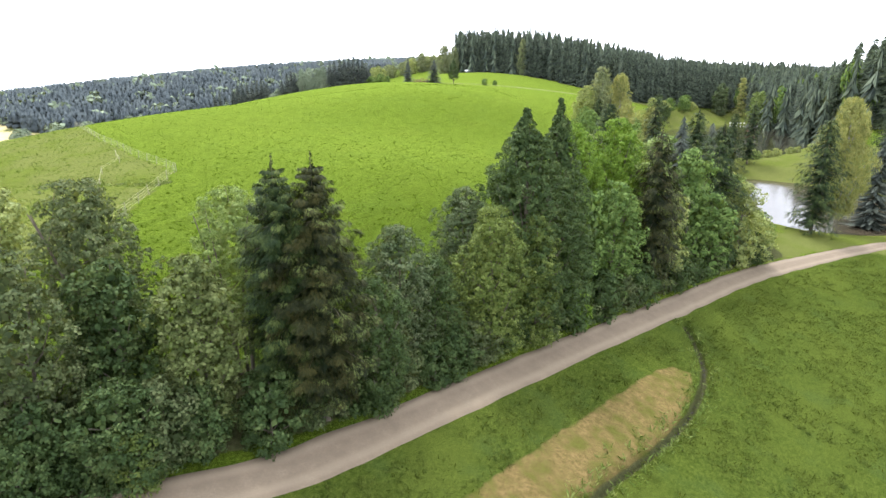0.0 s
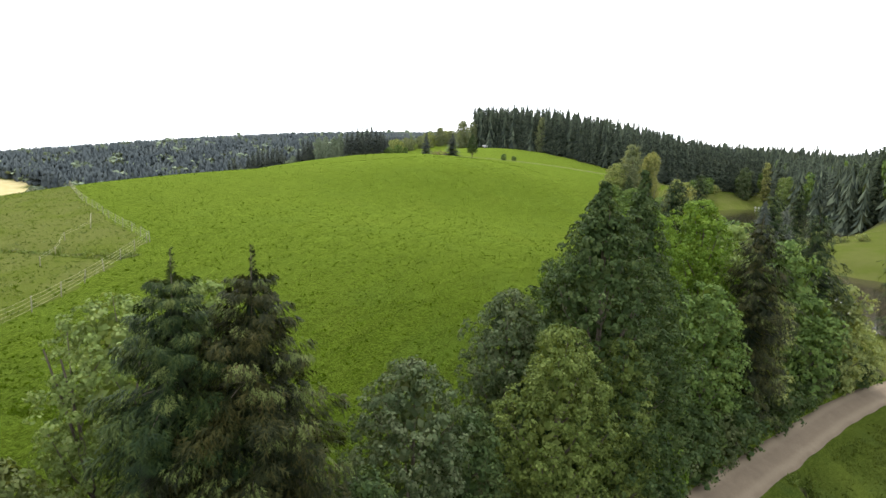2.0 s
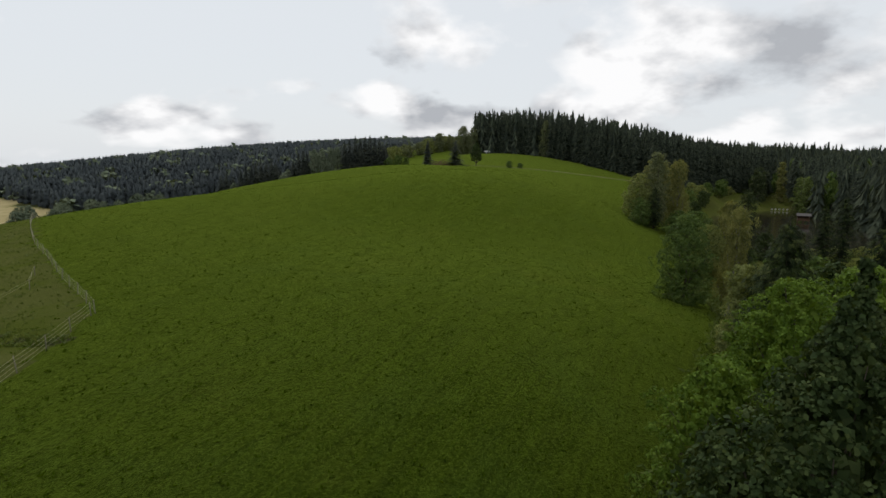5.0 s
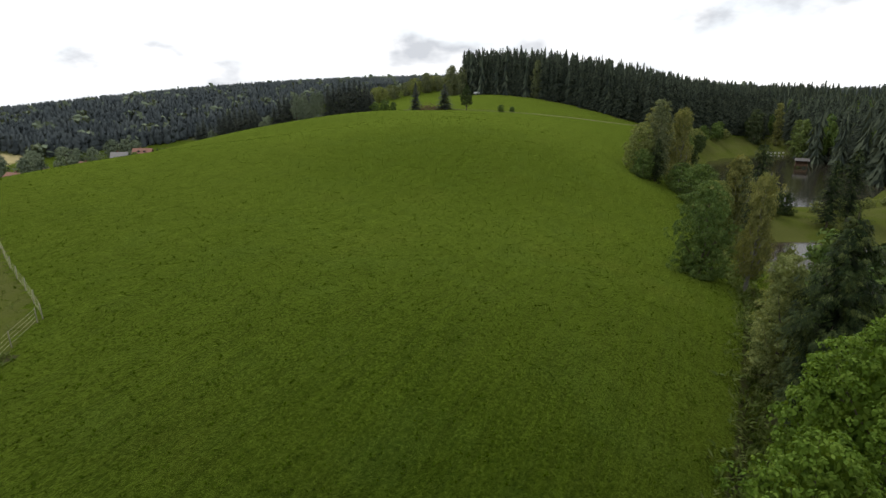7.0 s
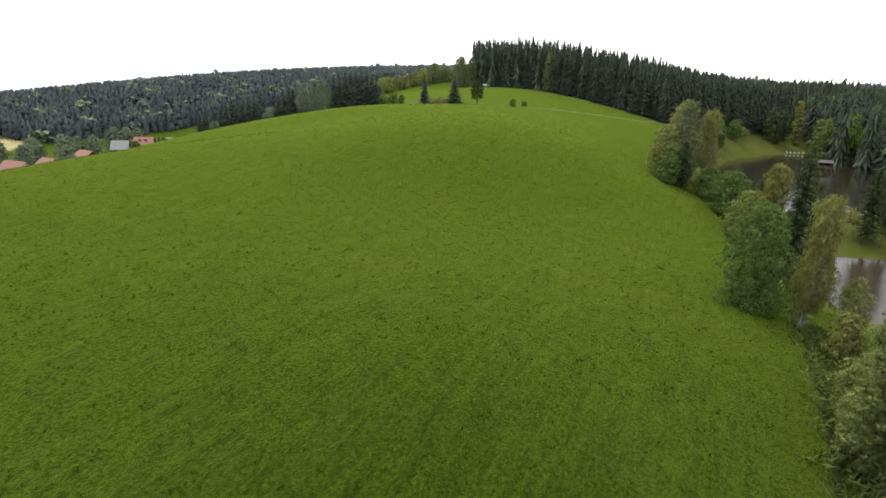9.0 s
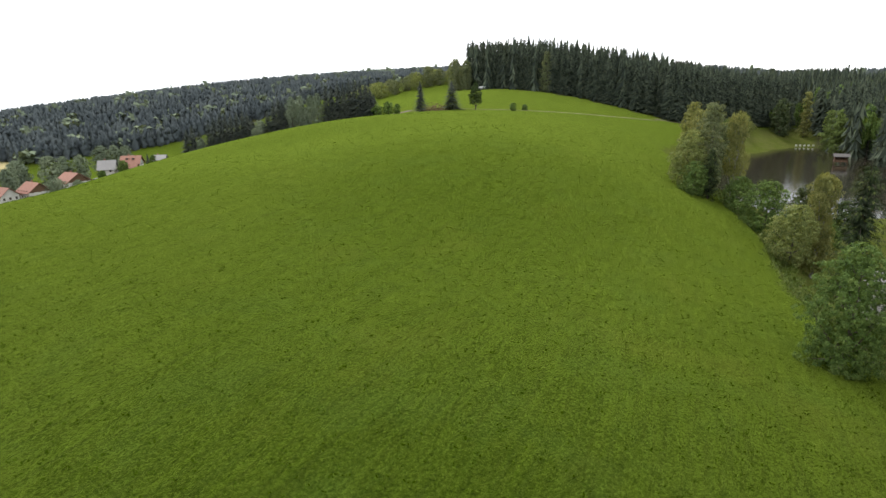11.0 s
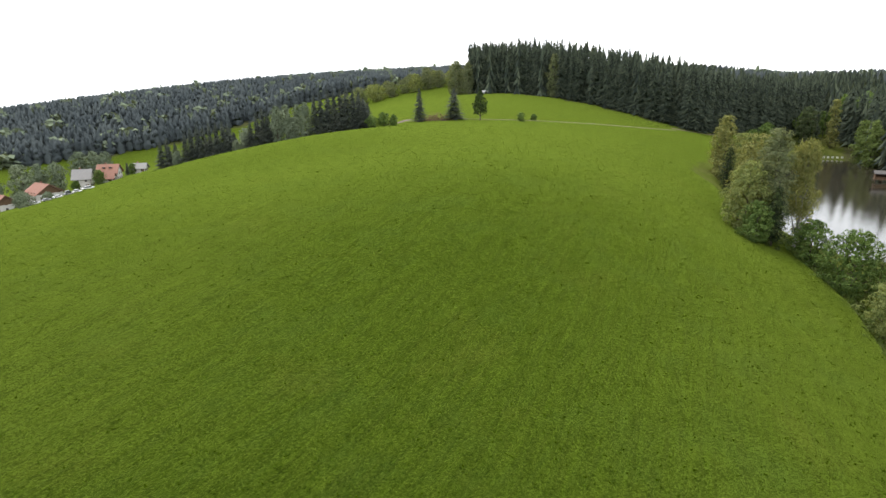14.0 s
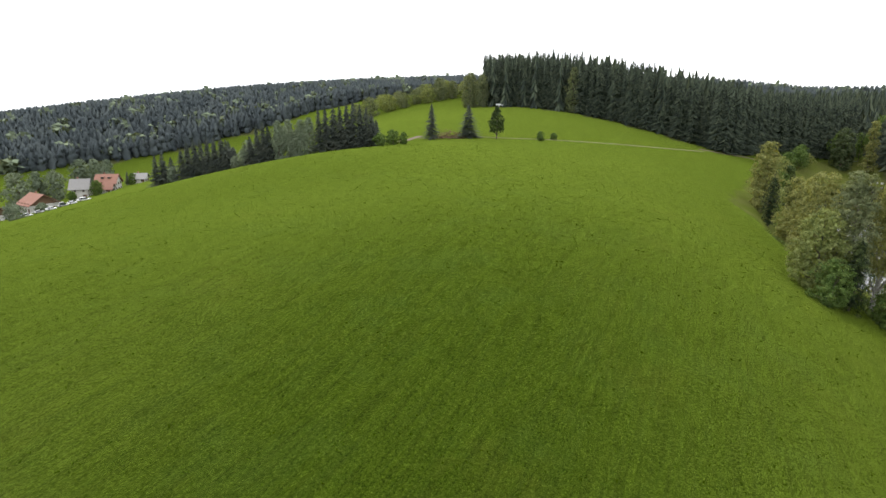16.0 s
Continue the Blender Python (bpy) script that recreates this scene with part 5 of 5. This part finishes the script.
def house(x, y, turn, length, depth, wall, ridge, roof, label, timber_gable=False, balcony=False):
    """A gabled house: plaster walls, overhanging tiled roof, chimney, windows and door. The ridge runs along its length."""
    root = new("house")
    root.matrix_world = pose(x, y, ground_z(x, y) - 0.6, 0, 0, turn)
    tagged(root, label, "house", "houses in the valley")
    bm = bmesh.new()
    a, b = length / 2, depth / 2
    vs = [bm.verts.new(p) for p in ((-a, -b, 0), (a, -b, 0), (a, b, 0), (-a, b, 0), (-a, -b, wall), (a, -b, wall), (a, b, wall), (-a, b, wall), (-a, 0, ridge), (a, 0, ridge))]
    for q in ((0, 1, 5, 4), (2, 3, 7, 6), (1, 2, 6, 9, 5), (3, 0, 4, 8, 7), (4, 5, 9, 8), (6, 7, 8, 9), (3, 2, 1, 0)):
        bm.faces.new([vs[i] for i in q])
    part("wall", bm, PLASTER, root)
    over, thick = 1.0, 0.28
    rise = (ridge - wall) / b
    for side in (-1, 1):
        bm = bmesh.new()
        top, low = ridge + 0.12, wall - over * rise + 0.12
        ring = [(-a - over, 0, top), (a + over, 0, top), (a + over, side * (b + over), low), (-a - over, side * (b + over), low)]
        up = [bm.verts.new((px, py, pz + thick)) for px, py, pz in ring]
        dn = [bm.verts.new(p) for p in ring]
        bm.faces.new(up if side < 0 else up[::-1])
        bm.faces.new(dn[::-1] if side < 0 else dn)
        for k in range(4):
            bm.faces.new((up[k], up[(k + 1) % 4], dn[(k + 1) % 4], dn[k]))
        bmesh.ops.recalc_face_normals(bm, faces=list(bm.faces))
        part("roof", bm, roof, root)
    bm = bmesh.new()
    box(bm, -a * 0.3 - 0.35, -a * 0.3 + 0.35, 0.2, 0.9, ridge - 0.9, ridge + 1.0)
    box(bm, -a * 0.3 - 0.45, -a * 0.3 + 0.45, 0.1, 1.0, ridge + 1.0, ridge + 1.12)
    part("chimney", bm, ROOF_RED, root)
    if timber_gable:
        bm = bmesh.new()
        vs = [bm.verts.new(p) for p in ((a + 0.06, -b, wall - 0.2), (a + 0.06, b, wall - 0.2), (a + 0.06, 0, ridge), (a + 0.02, -b, wall - 0.2), (a + 0.02, b, wall - 0.2), (a + 0.02, 0, ridge))]
        for q in ((0, 1, 2), (5, 4, 3), (0, 3, 4, 1), (1, 4, 5, 2), (2, 5, 3, 0)):
            bm.faces.new([vs[i] for i in q])
        part("gable_boards", bm, WOOD_DARK, root, "dark boarded gable")
    for row in range(2 if wall > 4.5 else 1):
        for k in range(max(2, int(length / 3))):
            window(root, -a + length * (k + 0.5) / max(2, int(length / 3)), -b, 1.4 + 2.8 * row, 1.2, 1.3, "y")
        for k in range(3):
            window(root, -b + depth * (k + 0.5) / 3, a, 1.4 + 2.8 * row, 1.1, 1.3, "x")
    if balcony:
        bm = bmesh.new()
        box(bm, -a * 0.8, a * 0.8, -b - 1.3, -b - 0.02, 3.1, 3.25)
        box(bm, -a * 0.8, a * 0.8, -b - 1.3, -b - 1.2, 3.25, 4.2)
        part("balcony", bm, WOOD_DARK, root, "dark wooden balcony")
        low = ridge - 0.6 * (ridge - wall) + 0.4
        for mid in (-0.34 * a, 0.34 * a):
            bm = bmesh.new()
            box(bm, mid - 0.95, mid + 0.95, -0.6 * b, -0.15 * b, low - 0.2, low + 1.25)
            dormer = part("dormer", bevelled(bm, 0.06), roof, root, "flat-topped roof dormer")
            bm = bmesh.new()
            box(bm, mid - 0.65, mid + 0.65, -0.6 * b - 0.05, -0.6 * b + 0.01, low + 0.2, low + 1.05)
            part("pane", bm, PANE, dormer)
    bm = bmesh.new()
    box(bm, a * 0.55, a * 0.55 + 1.1, -b - 0.05, -b + 0.05, 0.6, 2.7)
    part("door", bm, WOOD_DARK, root)


house(-214.2, 400.5, 14, 8.4, 7.4, 6.4, 10.6, ROOF_GREY, "white two-storey house with a pale grey roof")
house(-200.0, 402.5, 10, 10.0, 9.0, 5.6, 9.6, ROOF_RED, "wide house with a large red tiled roof and low eaves", balcony=True)
house(-198.6, 396.2, 10, 8.0, 4.4, 3.2, 5.4, ROOF_RED, "low red-roofed extension in front of the wide house")
house(-219.6, 374.0, -30, 12.0, 13.0, 4.6, 8.9, ROOF_RED, "white house with an orange-red roof and dark boarded gable", timber_gable=True)
house(-231.0, 358.0, -30, 12.0, 11.0, 4.6, 8.8, ROOF_RED, "low white house with a pink-red roof and dark gable", timber_gable=True)
house(-244.0, 350.0, -24, 18.0, 9.0, 6.4, 10.2, ROOF_RED, "long house with a faded red roof at the village end")
house(-190.0, 417.0, 8, 7.0, 5.5, 3.4, 5.6, ROOF_GREY, "small pale shed beside the red-roofed house")
VILLAGE = [(-249.5, 400, 23.4, 15.0, "haze"), (-262, 432, 22.1, 11.2, "haze"), (-251, 432, 20.8, 12.5, "haze"), (-252.9, 460, 25.4, 13.8, "haze"), (-243.6, 460, 23.4, 11.2, "haze"), (-234, 458, 20.8, 11.2, "haze"),
           (-197.7, 388, 8.8, 6.4, "maple"), (-193.0, 414, 7.2, 4.4, "maple"), (-203.5, 337, 8.0, 9.0, "haze"), (-226, 360, 7.0, 6.5, "haze"), (-206, 380, 6.0, 4.5, "maple"), (-270, 400, 24.5, 15.0, "haze"),
           (-285, 420, 25.0, 15.0, "haze"), (-300, 400, 26.0, 16.2, "haze"), (-318, 430, 26.0, 15.0, "haze"), (-262, 380, 20.6, 12.5, "haze"), (-224, 438, 18.2, 11.2, "haze"), (-208, 360, 4.5, 5.0, "haze")]
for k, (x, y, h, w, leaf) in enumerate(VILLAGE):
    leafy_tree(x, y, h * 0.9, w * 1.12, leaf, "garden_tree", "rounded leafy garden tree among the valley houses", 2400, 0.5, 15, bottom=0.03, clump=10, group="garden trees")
far_spruce(-199.9, 421.0, 8.2, 3.4, "small dark spruce beside the red-roofed house")


def car(x, y, turn, paint, label, length=4.3, tall=1.45):
    """A parked car: rounded body, glazed cabin, roof and four wheels."""
    root = new("car")
    root.matrix_world = pose(x, y, ground_z(x, y), 0, 0, turn)
    tagged(root, label, "car", "cars parked below the houses")
    a, b = length / 2, 0.86
    bm = bmesh.new()
    box(bm, -a, a, -b, b, 0.3, 0.86)
    part("body", bevelled(bm, 0.14), paint, root)
    bm = bmesh.new()
    low, top = box(bm, -a * 0.72, a * 0.46, -b * 0.92, b * 0.92, 0.84, tall - 0.06), tall - 0.06
    for v in low:
        if v.co.z > 1.0:
            v.co.x, v.co.y = v.co.x * 0.72, v.co.y * 0.82
    part("cabin", bevelled(bm, 0.06), PANE, root, "dark glazed cabin")
    bm = bmesh.new()
    box(bm, -a * 0.5, a * 0.31, -b * 0.75, b * 0.75, top, tall)
    part("roof", bevelled(bm, 0.025), paint, root)
    for px in (-a * 0.62, a * 0.62):
        for py in (-b, b):
            bm = bmesh.new()
            bmesh.ops.create_cone(bm, cap_ends=True, segments=16, radius1=0.32, radius2=0.32, depth=0.2, matrix=Matrix.Translation((px, py, 0.3)) @ Matrix.Rotation(radians(90), 4, "X"))
            part("wheel", bm, PANE, root, "black tyre")


for x, y, turn, ln, tall, paint, label in ((-203.4, 344.0, 55, 4.6, 1.5, WHITE, "white car parked on the grass below the houses"), (-201.0, 348.6, 55, 4.2, 1.45, GREY, "grey car parked behind a white one on the grass"),
                                           (-198.6, 353.4, 60, 4.4, 1.5, WHITE, "white car parked in the row below the houses"), (-196.4, 358.4, 60, 4.8, 2.2, GREY, "tall dark van parked in the row below the houses"),
                                           (-194.6, 362.6, 62, 4.4, 1.5, WHITE, "white car parked beside a dark van"), (-192.0, 367.6, 60, 6.4, 1.7, WHITE, "long white car at the end of the row")):
    car(x, y, turn, paint, label, ln, tall)


def brush_pile(x, y, width, height):
    r = np.random.default_rng(5)
    n = 900
    w, rad = r.random(n) * 6.28, r.random(n) ** 0.5
    at = np.stack([rad * np.cos(w) * width / 2, rad * np.sin(w) * width / 4, (1 - rad ** 1.6) * height * r.random(n)], -1)
    v, f = cards(at, r.normal(size=(n, 3)) * (1, 1, 0.45), r.normal(size=(n, 3)), 1.0 + r.random(n), 0.12)
    ob = mesh_object("brush_pile", v, f, BRUSH)
    ob.location = (x, y, ground_z(x, y))
    tagged(ob, "low heap of reddish-brown dead brushwood between two trees", "brushwood", kind="stuff")


brush_pile(-12.0, 314.5, 14.0, 3.4)


def hut(x, y, turn):
    """A small boathouse on posts, with a low shingled roof and an open front."""
    root = new("boathouse")
    root.matrix_world = pose(x, y, POND_HIGH[5] + 1.0, 0, 0, turn)
    tagged(root, "small dark timber boathouse on posts at the pond", "boathouse")
    bm = bmesh.new()
    box(bm, -2.6, 2.6, -1.8, 1.8, 0, 0.18)
    part("deck", bm, WOOD_DARK, root)
    for a, b, c, d in ((-2.4, 2.4, 1.5, 1.6), (-2.4, -2.3, -1.6, 1.5), (2.3, 2.4, -1.6, 1.5), (-2.4, 2.4, -1.6, -1.5)):
        bm = bmesh.new()
        box(bm, a, b, c, d, 0.18, 1.0 if c == -1.6 and d == -1.5 else 2.3)
        part("wall", bm, WOOD_DARK, root)
    for side in (-1, 1):
        bm = bmesh.new()
        ring = [(-3.0, 0, 3.3), (3.0, 0, 3.3), (3.0, side * 2.4, 2.2), (-3.0, side * 2.4, 2.2)]
        up, dn = [bm.verts.new((p, q, s + 0.12)) for p, q, s in ring], [bm.verts.new(p) for p in ring]
        bm.faces.new(up)
        bm.faces.new(dn[::-1])
        for k in range(4):
            bm.faces.new((up[k], up[(k + 1) % 4], dn[(k + 1) % 4], dn[k]))
        bmesh.ops.recalc_face_normals(bm, faces=list(bm.faces))
        part("roof", bm, ROOF_DARK, root)
    for px in (-2.3, 0, 2.3):
        for py in (-1.6, 1.6):
            v, f = limb_mesh([[(px, py, -3.0, 0.11), (px, py, 0.05, 0.1)]], 7)
            mesh_object("post", v, f, WOOD_DARK, root)


hut(160.5, 296.0, -28)


def beehive(x, y, turn):
    root = new("beehive")
    root.matrix_world = pose(x, y, ground_z(x, y), 0, 0, turn)
    tagged(root, "white box hive on a low stand beside the pond", "beehive", "row of hives at the pond")
    bm = bmesh.new()
    box(bm, -0.42, 0.42, -0.4, 0.4, 0.4, 1.2)
    part("body", bevelled(bm, 0.05), WHITE, root)
    bm = bmesh.new()
    box(bm, -0.48, 0.48, -0.46, 0.46, 1.2, 1.3)
    part("lid", bm, GREY, root)
    bm = bmesh.new()
    box(bm, -0.4, 0.4, -0.36, 0.36, -0.3, 0.4)
    part("stand", bm, WOOD_DARK, root)


for x, y in ((184.2, 365.2), (186.0, 364.6), (187.8, 363.8), (189.6, 362.9), (191.4, 362.0)):
    beehive(x, y, -25)


def hay_trailer(x, y, turn):
    root = new("hay_trailer")
    root.matrix_world = pose(x, y, ground_z(x, y), 0, 0, turn)
    tagged(root, "low pale farm trailer parked by the wood's edge", "trailer")
    bm = bmesh.new()
    box(bm, -3.0, 3.0, -1.1, 1.1, 0.9, 2.0)
    part("body", bevelled(bm, 0.12), WHITE, root)
    for px in (-1.6, 1.6):
        for py in (-1.0, 1.0):
            bm = bmesh.new()
            bmesh.ops.create_cone(bm, cap_ends=True, segments=16, radius1=0.5, radius2=0.5, depth=0.3, matrix=Matrix.Translation((px, py, 0.5)) @ Matrix.Rotation(radians(90), 4, "X"))
            part("wheel", bm, GREY, root)


hay_trailer(20.0, 458.0, 12)


# ---- low growth ----
def tufts(name, spots, blades, height, width, material, label, spread=0.12, seed=1):
    """Tufts of grass or herbs in one mesh: blades that fan out from each spot."""
    r = np.random.default_rng(seed)
    n = len(spots) * blades
    z = land(spots[:, 0], spots[:, 1])
    at = np.repeat(np.column_stack([spots, z - 0.02]), blades, 0) + r.normal(size=(n, 3)) * (spread, spread, 0)
    lean = r.normal(size=(n, 3)) * (0.8, 0.8, 0.1) + (0, 0, 0.5)
    s = np.repeat(0.55 + 0.9 * r.random(len(spots)), blades) * (0.7 + 0.6 * r.random(n))
    v, f = cards(at, lean, r.normal(size=(n, 3)) * (0.5, 0.5, 0.2) + (0, 0, 0.8), height * s, width * s, 0.1)
    return tagged(mesh_object(name, v, f, material), label, "grass", kind="stuff")


def spots_in(x0, x1, y0, y1, count, seed, patchy=0.0):
    r = np.random.default_rng(seed)
    p = np.stack([x0 + (x1 - x0) * r.random(count), y0 + (y1 - y0) * r.random(count)], -1)
    if patchy:
        keep = np.array([noise.noise((a * 0.16, b * 0.16, 0.0)) + 0.6 * noise.noise((a * 0.6, b * 0.6, 4.0)) for a, b in p])
        p = p[keep > patchy]
    return p


def meadow(p):
    """Those of the spots that lie in the meadow above the hedge."""
    d, _ = to_line(p[:, 0], p[:, 1], ROAD_LINE)
    s, _ = to_line(p[:, 0], p[:, 1], STREAM)
    edge = np.interp(p[:, 1], [q[1] for q in STREAM], [q[0] for q in STREAM])
    return p[(d > 11) & (s > 1.5) & (p[:, 0] < edge)]


r = np.random.default_rng(3)
far = 40 + 250 * r.random(34000) ** 2.1
p = np.stack([-12 + (r.random(len(far)) - 0.5) * (70 + 0.75 * far), far], -1)
tufts("meadow_tufts", meadow(p), 4, 0.17, 0.075, GRASS, "short lush tufts of meadow grass and clover", 0.08, 5)
p = spots_in(-8, 64, 9, 82, 29500, 4, -0.2)
p = p[np.random.default_rng(14).random(len(p)) < (p[:, 1] - 9) / 9]
d, _ = to_line(p[:, 0], p[:, 1], ROAD_LINE)
line_y = np.interp(p[:, 0], [q[0] for q in ROAD_LINE], [q[1] for q in ROAD_LINE])
d2, _ = to_line(p[:, 0], p[:, 1], DITCH)
strip = in_poly(p[:, 0], p[:, 1], MOWN_STRIP)
tufts("roadside_grass", p[(d > 1.9) & (p[:, 1] < line_y) & (d2 > 0.4) & ~strip], 5, 0.3, 0.05, VERGE_GRASS, "taller grass beside the gravel road", 0.18, 6)
r = np.random.default_rng(9)
c = smooth_line(STREAM, 0.22)
p = np.repeat(c, 6, 0) + r.normal(size=(len(c) * 6, 2)) * 1.0
tufts("stream_herbs", p, 5, 0.7, 0.13, HERBS, "rank herbs and reeds along the stream", 0.25, 7)
c = smooth_line(DITCH, 0.15)
p = np.repeat(c, 4, 0) + r.normal(size=(len(c) * 4, 2)) * 0.55
dd, _ = to_line(p[:, 0], p[:, 1], DITCH)
tufts("ditch_herbs", p[dd > 0.42], 4, 0.35, 0.07, HERBS, "rough grass hanging over the ditch", 0.14, 8)
p = spots_in(-100, -34, 45, 130, 4000, 10)
tufts("pasture_tufts", p[in_poly(p[:, 0], p[:, 1], PASTURE)], 5, 0.3, 0.05, HERBS, "coarse brownish tufts in the rough pasture", 0.2, 9)
c = smooth_line(PASTURE_DITCH, 0.3)
p = np.repeat(c, 4, 0) + r.normal(size=(len(c) * 4, 2)) * 0.45
tufts("pasture_ditch_herbs", p, 5, 0.5, 0.09, HERBS, "dark rank growth along the pasture ditch", 0.2, 12)
